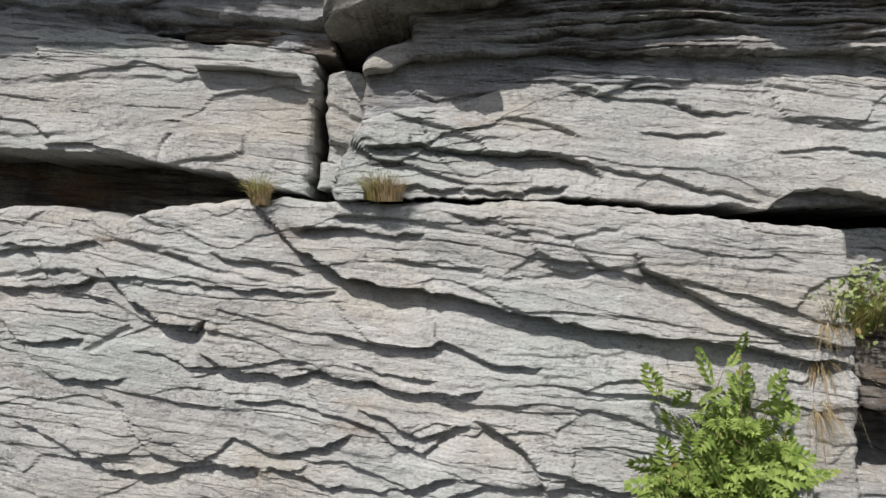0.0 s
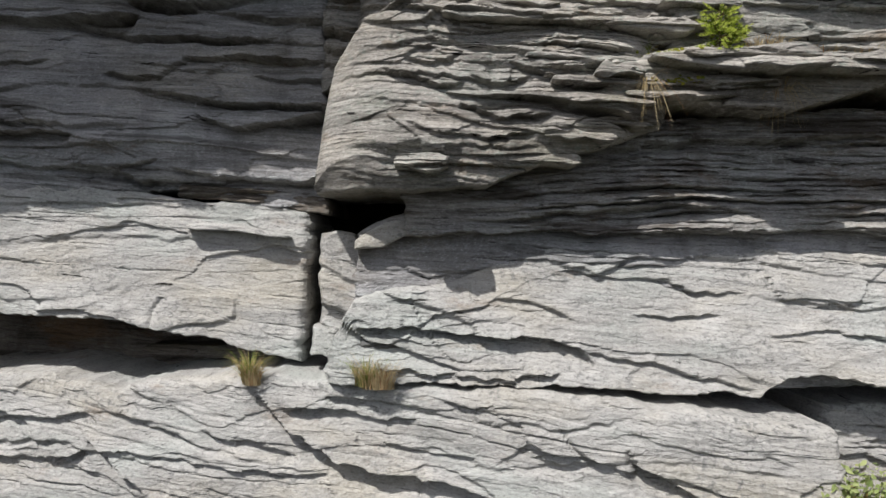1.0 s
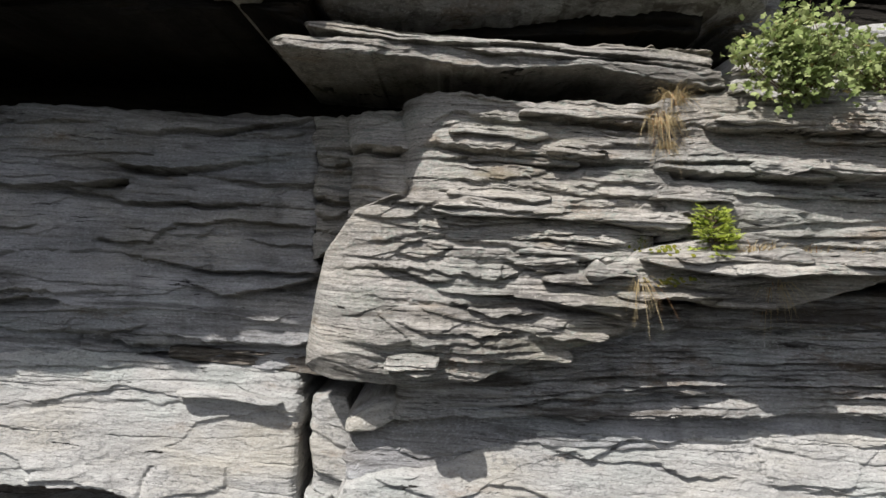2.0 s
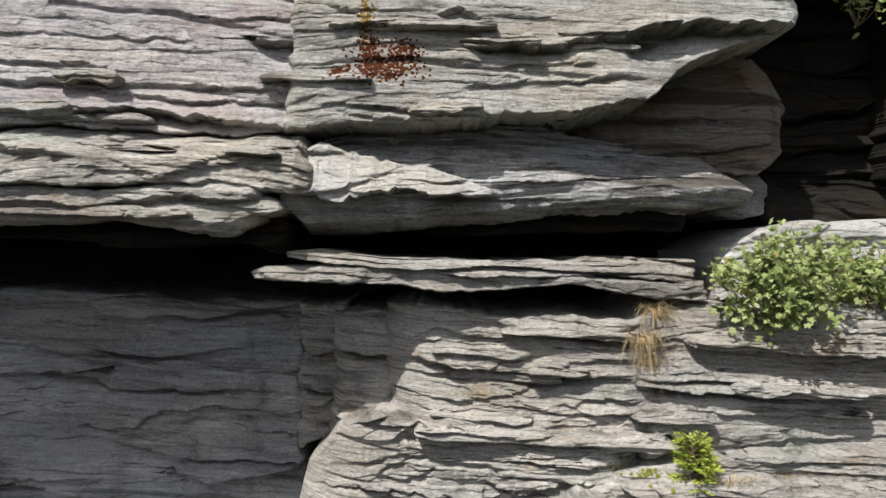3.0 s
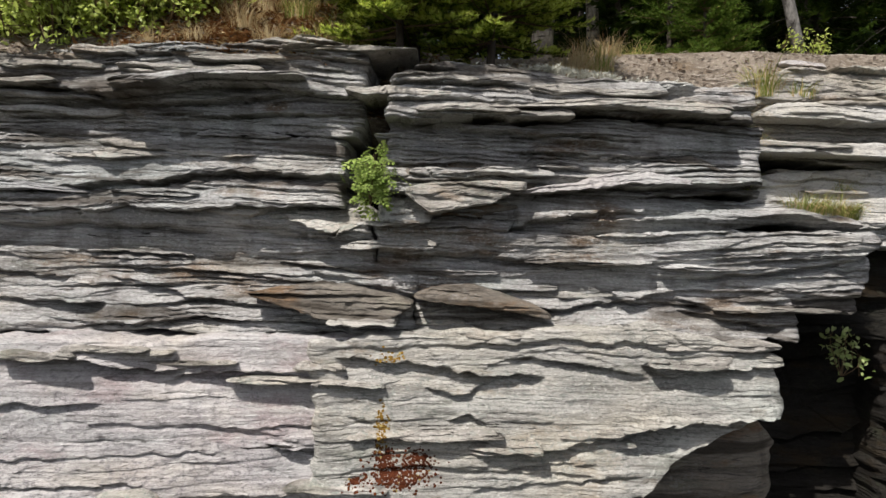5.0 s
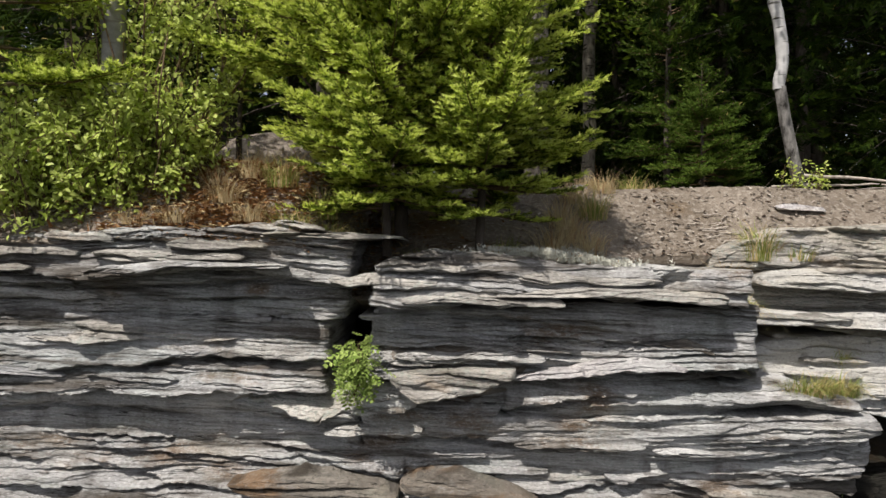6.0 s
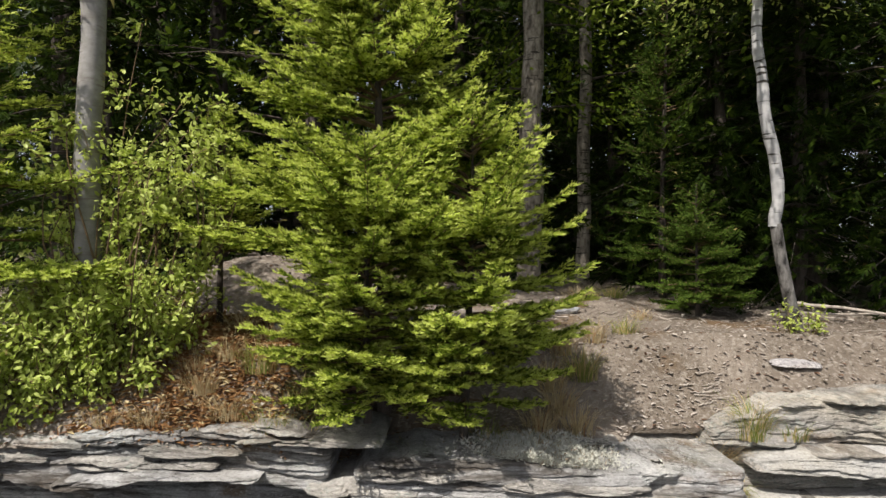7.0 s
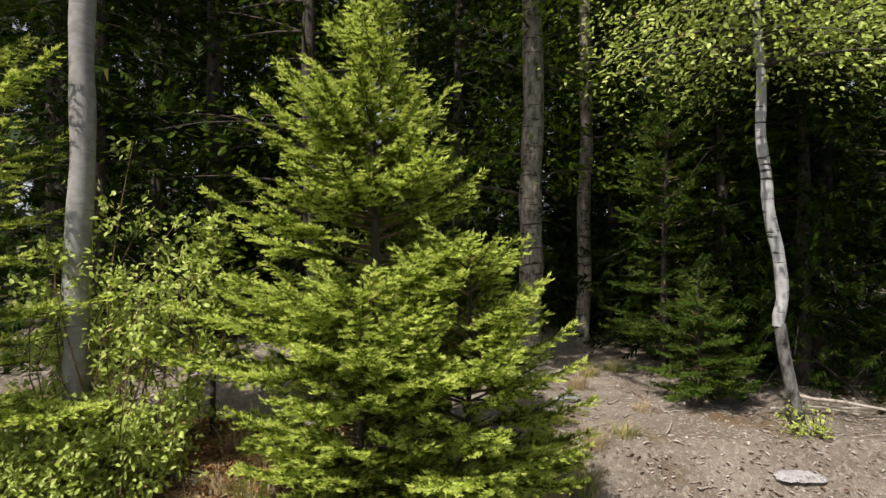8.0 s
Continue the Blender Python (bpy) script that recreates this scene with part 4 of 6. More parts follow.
rock("rock_slab", "layered", 3.20, [(1.25, 6.12), (1.75, 6.17), (2.03, 6.12)], [(1.25, 6.09), (1.56, 6.03), (2.03, 6.05)], dip=-0.02, back=0.4, ledge=0.04)
rock("rock_slab", "brown", 3.12, [(-0.94, 6.48), (-0.56, 6.52), (-0.04, 6.45)], [(-0.94, 6.45), (-0.56, 6.32), (-0.25, 6.29), (-0.04, 6.36)], dip=-0.04, back=0.45, ledge=0.04)
rock("rock_slab", "brown", 3.15, [(-0.06, 6.48), (0.30, 6.51), (0.74, 6.37)], [(-0.06, 6.42), (0.30, 6.38), (0.74, 6.30)], dip=-0.03, back=0.45, ledge=0.04)
score(0.09, 0.06, (-3.405, 6.417), (-2.427, 6.411), (-2.134, 6.417), (-1.808, 6.384))
score(0.07, 0.05, (-1.792, 6.567), (-1.580, 6.515), (-1.352, 6.430), (-1.092, 6.411))
score(0.06, 0.05, (-2.102, 6.303), (-1.613, 6.280), (-1.124, 6.319))
score(0.07, 0.06, (-3.405, 6.580), (-2.427, 6.573), (-2.036, 6.547))
rock("rock_block", "stained", 3.32, [(-4.12, 6.68), (-1.78, 6.68), (-0.02, 6.61)], [(-4.12, 6.22), (-0.02, 6.22)], dip=-0.03, ledge=0.05, shape=((0, 0.08), (0.5, 0.03), (1, 0.0)))
score(0.09, 0.06, (0.792, 6.439), (1.041, 6.488), (1.206, 6.402), (1.438, 6.422), (1.670, 6.382))
score(0.07, 0.05, (1.488, 6.349), (1.803, 6.296), (2.101, 6.276))
score(0.07, 0.05, (0.262, 6.422), (0.510, 6.382), (0.776, 6.356))
score(0.06, 0.05, (0.842, 6.548), (1.173, 6.528), (1.670, 6.535))
score(0.06, 0.05, (1.670, 6.455), (1.902, 6.439), (2.134, 6.422))
rock("rock_block", "stained", 3.38, [(-0.05, 6.62), (0.84, 6.62), (2.17, 6.59)], [(-0.05, 6.24), (2.17, 6.17)], dip=0.02, ledge=0.07, shape=((0, 0.08), (0.5, 0.03), (1, -0.03)))
# right-hand corner: its deep shade is given by near-black rock colour
rock("rock_block", "shade_dark", 3.75, [(2.27, 6.82), (2.99, 6.80), (4.39, 6.82)], [(2.27, 6.20), (2.99, 6.12), (4.39, 6.12)], dip=-0.05, ledge=0.06, back=0.9)
rock("rock_block", "shade_dark", 4.00, [(2.14, 6.65), (4.57, 6.65)], [(2.14, 4.90), (4.57, 4.90)], dip=-0.05, ledge=0.1, back=0.5, plate=1.6)
rock("rock_block", "shade_dark", 3.72, [(2.29, 7.10), (2.97, 7.03), (4.36, 7.03)], [(2.29, 6.78), (4.36, 6.78)], dip=-0.05, ledge=0.06)
# added mostly out of view, to block sky light from the right-hand corner
rock("rock_block", "shade_dark", 3.70, [(2.91, 6.20), (4.33, 6.20)], [(2.91, 5.04), (4.33, 5.04)], dip=-0.04, ledge=0.08)
rock("rock_block", "stained", 3.30, [(-3.95, 6.93), (-1.66, 7.03), (-0.26, 6.90)], [(-3.95, 6.52), (-0.26, 6.49)], dip=-0.04, ledge=0.04, lean=-0.12, shape=((0, -0.03), (0.6, -0.01), (0.8, 0.02), (1, -0.03)))
rock("rock_slab", "layered", 3.27, [(-1.91, 6.97), (-1.27, 7.05), (-0.73, 7.07), (-0.48, 7.06), (-0.27, 7.03)], [(-1.91, 6.96), (-1.61, 6.97), (-1.27, 6.92), (-0.85, 6.88), (-0.48, 6.82), (-0.27, 6.83)], dip=-0.08, back=0.4, ledge=0.04, jag=1.6, lean=0.5, plate=1.6)
rock("rock_block", "stained", 3.24, [(-3.89, 7.37), (-1.63, 7.37), (-0.43, 7.35)], [(-3.89, 6.94), (-0.43, 6.94)], dip=-0.05, ledge=0.05, lean=-0.12, shape=((0, 0.04), (0.3, 0.0), (1, -0.02)))
rock("rock_slab", "layered", 3.24, [(-2.13, 7.27), (-1.73, 7.34), (-1.52, 7.32), (-1.28, 7.27), (-0.76, 7.23)], [(-2.13, 7.25), (-1.76, 7.20), (-1.46, 7.23), (-1.19, 7.21), (-0.76, 7.20)], dip=-0.06, back=0.4, ledge=0.04, jag=1.6, lean=0.6, plate=1.6)
rock("rock_slab", "grey", 3.22, [(-3.82, 7.11), (-2.22, 7.09), (-1.85, 7.03)], [(-3.82, 7.02), (-2.22, 7.04), (-1.85, 7.01)], dip=-0.04, back=0.4, ledge=0.02)
rock("rock_block", "stained", 3.24, [(-3.84, 7.63), (-1.61, 7.66), (-0.33, 7.60)], [(-3.84, 7.35), (-0.33, 7.35)], dip=-0.02, ledge=0.05, lean=-0.22, shape=((0, 0.03), (0.5, 0.02), (1, -0.02)))
rock("rock_block", "stained", 3.11, [(-3.68, 7.77), (-1.84, 7.81), (-1.10, 7.85), (-0.65, 7.87), (-0.30, 7.77)], [(-3.68, 7.61), (-1.69, 7.57), (-0.95, 7.59), (-0.30, 7.52)], dip=-0.02, ledge=0.06)
rock("rock_slab", "stained", 3.02, [(-1.67, 7.61), (-1.44, 7.64), (-1.20, 7.66), (-0.63, 7.64)], [(-1.67, 7.57), (-1.44, 7.58), (-1.20, 7.63), (-0.63, 7.62)], dip=0.1, back=0.4, ledge=0.02)
rock("rock_block", "stained", 3.13, [(-0.18, 7.64), (0.12, 7.73), (0.54, 7.68), (1.14, 7.64), (1.86, 7.61)], [(-0.18, 7.43), (0.84, 7.45), (1.44, 7.42), (1.86, 7.41)], dip=-0.04, ledge=0.05, slope=0.05)
rock("rock_slab", "layered", 3.07, [(-0.17, 7.49), (0.53, 7.51), (1.12, 7.52), (1.71, 7.50)], [(-0.17, 7.43), (0.53, 7.47), (1.12, 7.47), (1.71, 7.42)], dip=-0.01, back=0.4, ledge=0.03)
rock("rock_block", "stained", 3.24, [(-0.21, 7.43), (1.93, 7.41)], [(-0.21, 6.79), (0.49, 6.79), (0.65, 7.01), (1.93, 7.00)], dip=-0.02, ledge=0.06, lean=-0.15, shape=((0, 0.02), (0.5, 0.0), (1, -0.05)))
rock("rock_block", "brown", 3.25, [(-0.17, 7.42), (0.30, 7.42), (0.66, 7.38)], [(-0.17, 6.86), (0.30, 6.88), (0.66, 6.98)], dip=-0.03, ledge=0.06, back=0.4, shape=((0, -0.03), (0.4, 0.0), (1, -0.07)))
rock("rock_slab", "grey", 3.22, [(-0.19, 7.33), (0.24, 7.34), (0.58, 7.26)], [(-0.19, 7.26), (0.24, 7.23), (0.58, 7.21)], dip=-0.03, back=0.4, ledge=0.03)
rock("rock_block", "layered", 3.14, [(-0.09, 7.05), (0.09, 7.09), (0.24, 7.08), (0.58, 7.07)], [(-0.09, 7.02), (0.05, 6.92), (0.39, 6.94), (0.58, 7.03)], dip=-0.03, back=0.5, ledge=0.03)
rock("rock_block", "pale", 3.20, [(-0.25, 6.99), (-0.06, 7.02), (0.06, 6.93)], [(-0.25, 6.85), (-0.06, 6.81), (0.06, 6.85)], dip=-0.05, back=0.4, ledge=0.02)
rock("rock_slab", "pink", 3.17, [(0.54, 7.03), (0.97, 7.12), (1.12, 7.15), (1.30, 7.13), (1.54, 7.09)], [(0.54, 7.01), (0.85, 7.02), (1.15, 7.05), (1.42, 7.06), (1.54, 7.05)], dip=0.05, back=0.4, ledge=0.04, jag=1.6, lean=0.5, plate=1.6)
rock("rock_slab", "brown", 3.22, [(1.36, 7.22), (1.53, 7.24), (1.69, 7.17)], [(1.36, 7.20), (1.53, 7.18), (1.69, 7.13)], dip=-0.1, back=0.4, ledge=0.02)
rock("rock_block", "stained", 3.27, [(0.52, 7.04), (1.18, 7.01), (2.12, 7.00), (2.51, 6.88)], [(0.52, 6.79), (0.87, 6.74), (1.49, 6.80), (2.12, 6.84), (2.51, 6.80)], dip=0.03, ledge=0.05, shape=((0, -0.05), (0.4, 0.04), (1, -0.06)))
rock("rock_block", "stained", 3.32, [(-0.27, 6.83), (0.56, 6.80), (2.58, 6.83)], [(-0.27, 6.35), (2.58, 6.32)], dip=0.02, ledge=0.06, lean=-0.12, shape=((0, -0.04), (0.5, -0.01), (1, 0.02)))
rock("rock_block", "layered", 3.66, [(1.85, 7.69), (2.34, 7.88), (2.92, 7.90), (4.25, 7.92)], [(1.85, 7.36), (2.92, 7.17), (4.25, 7.17)], dip=-0.05, ledge=0.08)
rock("rock_slab", "pale", 3.50, [(2.05, 7.60), (2.81, 7.61), (4.08, 7.62)], [(2.05, 7.49), (2.81, 7.47), (4.08, 7.49)], dip=-0.02, back=0.5, ledge=0.04)
rock("rock_slab", "pale", 3.46, [(1.89, 7.38), (2.78, 7.35), (4.04, 7.36)], [(1.89, 7.30), (2.78, 7.26), (4.04, 7.26)], dip=-0.03, back=0.5, ledge=0.04)
rock("rock_block", "pale", 3.56, [(1.80, 7.11), (2.28, 7.18), (2.85, 7.20), (4.14, 7.22)], [(1.80, 6.88), (2.28, 6.88), (2.85, 6.72), (4.14, 6.72)], dip=-0.05, ledge=0.07)
ledges("layered", 7, (0.31, 1.03), (2.89, 3.67), -0.06, 1)
ledges("layered", 6, (0.31, 1.24), (3.55, 4.24), -0.05, 2)
ledges("layered", 8, (1.21, 2.44), (3.52, 4.30), -0.03, 3)
ledges("layered", 6, (1.00, 2.44), (3.16, 3.48), 0, 4)
ledges("layered", 10, (-2.41, -0.60), (4.70, 5.48), -0.02, 5)
ledges("layered", 7, (-0.47, 1.21), (5.22, 5.74), 0, 6)
ledges("layered", 6, (-2.41, -0.53), (5.93, 6.22), -0.03, 7)
ledges("layered", 8, (-0.40, 2.06), (5.93, 6.45), 0, 8)
ledges("stained", 4, (-2.28, -0.39), (6.95, 7.60), -0.04, 9)
ledges("stained", 10, (-0.17, 2.45), (6.40, 7.41), -0.01, 10)
ledges("layered", 6, (-2.28, -0.29), (7.60, 7.85), -0.02, 11)
ledges("layered", 6, (-0.13, 1.88), (7.41, 7.69), -0.02, 12)
ledges("layered", 9, (1.88, 2.64), (6.91, 7.79), -0.03, 13)
ledges("layered", 5, (0.35, 1.00), (2.95, 4.21), -0.05, 14)


# ---- plants ----
LEAF_V = [(0, 0, 0), (0.3, 0.24, 0.05), (0.75, 0.2, 0.03), (1, 0, -0.08), (0.75, -0.2, 0.03), (0.3, -0.24, 0.05), (0.5, 0, 0)]
LEAF_F = [(0, 6, 1), (1, 6, 2), (2, 6, 3), (3, 6, 4), (4, 6, 5), (5, 6, 0)]
LOBED_V = [(0, 0, 0), (0.10, 0.34, 0.03), (0.34, 0.24, 0.0), (0.52, 0.50, -0.04), (0.66, 0.20, 0.02), (1, 0, -0.08), (0.66, -0.20, 0.02), (0.52, -0.50, -0.04), (0.34, -0.24, 0.0), (0.10, -0.34, 0.03), (0.4, 0, 0.05)]
LOBED_F = [(k, 10, (k + 1) % 10) for k in range(10)]
NEEDLE_V, NEEDLE_F = [(0, 0.17, 0), (0, -0.17, 0), (1, 0, 0)], [(0, 1, 2)]


def feather(pairs, width):
    """A leaf made of leaflets along a stalk."""
    v, f = [], []
    for k in range(pairs):
        x = 0.22 + 0.66 * k / (pairs - 1)
        size = width * (1 - 0.5 * abs(2 * k / (pairs - 1) - 0.8))
        for s in (-1, 1):
            n = len(v)
            v += [(x - 0.02, 0, 0), (x + 0.15, s * size * 0.45, 0.02), (x + 0.13, s * size, -0.03), (x - 0.03, s * size * 0.6, 0.02)]
            f += [(n, n + 1, n + 2), (n, n + 2, n + 3)]
    n = len(v)
    v += [(0.85, 0, 0), (0.93, 0.07, 0.01), (1.05, 0, -0.04), (0.93, -0.07, 0.01), (0, 0.008, 0), (0, -0.008, 0)]
    f += [(n, n + 1, n + 2), (n, n + 2, n + 3), (n + 4, n + 5, n)]
    return v, f


def spray(pairs):
    """A cheap flat twig: single blades along a stalk."""
    v, f = [], []
    for k in range(pairs):
        x = 0.9 * k / pairs
        for s in (-1, 1):
            n = len(v)
            v += [(x, 0, 0), (x + 0.22, 0, 0.01), (x + 0.42, s * (0.34 - 0.2 * k / pairs), -0.05)]
            f += [(n, n + 1, n + 2)]
    return v, f


def unit(rng, n):
    v = rng.normal(size=(n, 3))
    return v / np.linalg.norm(v, axis=1)[:, None]


def spruce(base, high, wide, seed, label, fine=0.0035, needle=0.024, low=0.06, step=0.13, material=None, group="", lopsided=(0, 0), open_crown=1.0, gap=0.036, shear=(0, 0), dome=0.75, name="spruce_tree"):
    """A young spruce: whorls of drooping boughs, side twigs and needles."""
    rng = np.random.default_rng(seed)
    tree = thing(name, label, "tree", group, at=base)
    stem, wood, green, fresh = Pile(), Pile(), Pile(), Pile()
    zs = np.linspace(-0.12, high, 12)
    sway = 0.02 * high * np.sin(zs / high * 3 + seed)
    stem.tube(np.stack([sway * 0.5, sway * 0.3, zs], 1), 0.004 + 0.019 * high ** 0.8 * np.clip(1 - zs / high, 0, 1) * 0.8, 8)
    starts, ends = [], []
    h = low * high
    while h < high * 0.97:
        g = h / high
        length = wide * (1 - g) ** dome * (0.75 + 0.25 * min(1, g / 0.15) if dome > 0.6 else 0.5 + 0.5 * min(1, g / 0.33)) + 0.04
        for k in range(rng.integers(6, 9)):
            a = rng.uniform(0, 2 * math.pi)
            L = length * rng.uniform(0.7, 1.12) * (1 + lopsided[0] * math.cos(a) + lopsided[1] * math.sin(a))
            rise = 0.55 * g + 0.10 + rng.uniform(-0.12, 0.12)
            q = np.linspace(0, 1, 6)
            out = np.array([math.cos(a), math.sin(a)])
            pts = np.zeros((6, 3))
            pts[:, :2] = q[:, None] * out * L
            pts[:, 2] = h + rng.uniform(-0.05, 0.05) + L * (rise * q - 0.45 * (1 - g) * q ** 1.3 + 0.22 * q ** 3)
            wood.tube(pts, np.linspace(0.004 + 0.008 * L, 0.0015, 6), 4)
            starts.append(pts[2:-1]), ends.append(pts[3:])
            side = np.array([-out[1], out[0], 0.0])
            n = max(3, int(L / gap))
            for j in range(n):
                f = 0.22 + 0.76 * (j + rng.uniform(0, 0.6)) / n
                p = np.array([np.interp(f, q, pts[:, c]) for c in range(3)])
                ahead = np.array([out[0], out[1], 0.25])
                for s in (-1, 1):
                    if rng.random() > open_crown:
                        continue
                    tl = (0.30 * L * (1 - f) ** 0.8 + 0.045) * rng.uniform(0.7, 1.2)
                    d = ahead * 0.75 + s * side * rng.uniform(0.6, 1.0) + np.array([0, 0, rng.uniform(-0.35, 0.15)])
                    d /= np.linalg.norm(d)
                    starts.append(p[None]), ends.append((p + d * tl)[None])
                    if tl > 0.1:
                        for m in range(int(tl / 0.055)):
                            g2 = (m + 0.5) / int(tl / 0.055 + 1)
                            d2 = d * 0.8 + rng.choice([-1, 1]) * np.cross(d, (0, 0, 1)) * 0.7 + np.array([0, 0, rng.uniform(-0.2, 0.2)])
                            starts.append((p + d * tl * g2)[None]), ends.append((p + d * tl * g2 + d2 * tl * 0.42 * (1 - 0.5 * g2))[None])
        h += step * rng.uniform(0.75, 1.2) * (0.7 + 0.5 * g)
    starts.append(np.array([[0, 0, high * 0.8]])), ends.append(np.array([[0, 0, high]]))
    a, b = np.concatenate(starts), np.concatenate(ends)
    d = b - a
    length = np.linalg.norm(d, axis=1)
    counts = np.maximum(4, (length / fine).astype(int))
    idx = np.repeat(np.arange(len(a)), counts)
    f = rng.random(len(idx))
    axis = d[idx] / (length[idx][:, None] + 1e-9)
    spin = unit(rng, len(idx))
    spin[:, 2] = np.abs(spin[:, 2]) * 0.8 - 0.1
    away = spin - (spin * axis).sum(1)[:, None] * axis
    away /= np.linalg.norm(away, axis=1)[:, None] + 1e-9
    along = axis * 0.75 + away * 0.75
    size = needle * rng.uniform(0.7, 1.2, len(idx))
    up = np.array([-0.25, -0.5, 0.85]) + 0.55 * rng.normal(size=(len(idx), 3))
    # this year's growth sits on the outer half of the twigs
    young = (f > 0.33) & (length[idx] < 0.32) & (rng.random(len(a))[idx] < 0.75)
    for pile, which in ((green, ~young), (fresh, young)):
        pile.scatter(NEEDLE_V, NEEDLE_F, (a[idx] + d[idx] * f[:, None])[which], along[which], up[which], size[which] * (1.1 if pile is fresh else 1.0))
    for pile in (stem, wood, green, fresh):
        for v in pile.v:
            # a tree that hangs over the edge leans more and more towards its top
            q = np.clip(v[:, 2] / high, 0, 1)
            v[:, 0] += shear[0] * q ** 1.2
            v[:, 1] += shear[1] * q ** 1.2
    part("trunk", stem.mesh("trunk", BARK, True), tree)
    part("woody_frame", wood.mesh("woody_frame", TWIG), tree)
    part("crown", green.mesh("crown", material or SPRUCE), tree)
    part("new_growth", fresh.mesh("new_growth", material or SHOOTS), tree)
    return tree


def leafy(name, base, spread, stems, leaves, leaf, seed, label, category, material, shape=None, lean=(0, 0), twig=0.004, group="", hang=0.0):
    """A bush: bent stems that fork, with leaves along their outer parts."""
    rng = np.random.default_rng(seed)
    bush = thing(name, label, category, group, at=base)
    wood, green = Pile(), Pile()
    v, f = shape or (LEAF_V, LEAF_F)
    where, along = [], []
    per = max(3, leaves // (stems * 5))
    for k in range(stems):
        a = rng.uniform(0, 2 * math.pi)
        r = math.sqrt(rng.random())
        tip = np.array([math.cos(a) * r * spread[0] + lean[0], math.sin(a) * r * spread[1] + lean[1], spread[2] * rng.uniform(0.45, 1.0) * (1 - 0.35 * r)])
        root = np.array([tip[0] * 0.12, tip[1] * 0.12, -0.03])
        q = np.linspace(0, 1, 6)[:, None]
        bend = rng.normal(size=3) * 0.08 * spread[2]
        pts = root + (tip - root) * q + bend * np.sin(q * math.pi) - np.array([0, 0, hang]) * q ** 2
        wood.tube(pts, np.linspace(twig * 1.5, twig * 0.4, 6), 5)
        for j in range(5):
            p = np.array([np.interp(rng.uniform(0.3, 1), q[:, 0], pts[:, c]) for c in range(3)]) if j else pts[-1]
            reach = unit(rng, 1)[0] * np.minimum(spread, 0.75) * 0.25
            wood.tube(np.stack([p, p + reach * 0.6, p + reach]), [twig * 0.5, twig * 0.4, twig * 0.25], 3)
            t = rng.random((per, 1))
            where.append(p + reach * t + rng.normal(size=(per, 3)) * min(leaf, 0.06) * 0.8)
            al = unit(rng, per) * 0.8 + reach / (np.linalg.norm(reach) + 1e-6) * 0.6 + np.array([0, -0.25, -0.1])
            along.append(al)
    where, along = np.concatenate(where), np.concatenate(along)
    up = np.array([-0.2, -0.35, 0.9]) + 0.45 * rng.normal(size=(len(where), 3))
    green.scatter(v, f, where, along, up, leaf * rng.uniform(0.6, 1.2, len(where)))
    part("woody_frame", wood.mesh("woody_frame", TWIG), bush)
    part("foliage", green.mesh("foliage", material), bush)
    return bush


def tuft(base, high, spread, blades, seed, label, material, droop=0.5, name="grass_tuft", category="grass", group="", sideways=(0.0, 0.0)):
    """A tuft of bent grass blades on one root."""
    rng = np.random.default_rng(seed)
    pile = Pile()
    q = np.linspace(0, 1, 5)
    for k in range(int(blades * 2.2)):
        a = rng.uniform(0, 2 * math.pi)
        r = rng.random() ** 0.5
        foot = np.array([math.cos(a) * r * spread[0], math.sin(a) * r * spread[1], -0.02])
        L = high * rng.uniform(0.45, 1.1)
        out = np.array([math.cos(a) * 0.5 + sideways[0] + rng.normal() * 0.4, math.sin(a) * 0.5 + sideways[1] + rng.normal() * 0.25, 0])
        pts = foot + L * (out * (q ** 1.7)[:, None] * 0.6 + np.array([0, 0, 1]) * (q - droop * rng.uniform(0.35, 1.2) * q ** 2.4)[:, None])
        w = 0.0016 * (1 - q ** 2 * 0.85)[:, None] * rng.uniform(0.7, 1.5)
        s = np.array([math.cos(a + 1.3), math.sin(a + 1.3), 0])
        v = np.concatenate([pts - s * w, pts + s * w])
        pile.add(v, [(i, i + 1, i + 6, i + 5) for i in range(4)])
    ob = new(name, pile.mesh(name, material))
    ob.location = base
    return tagged(ob, label, category, group)


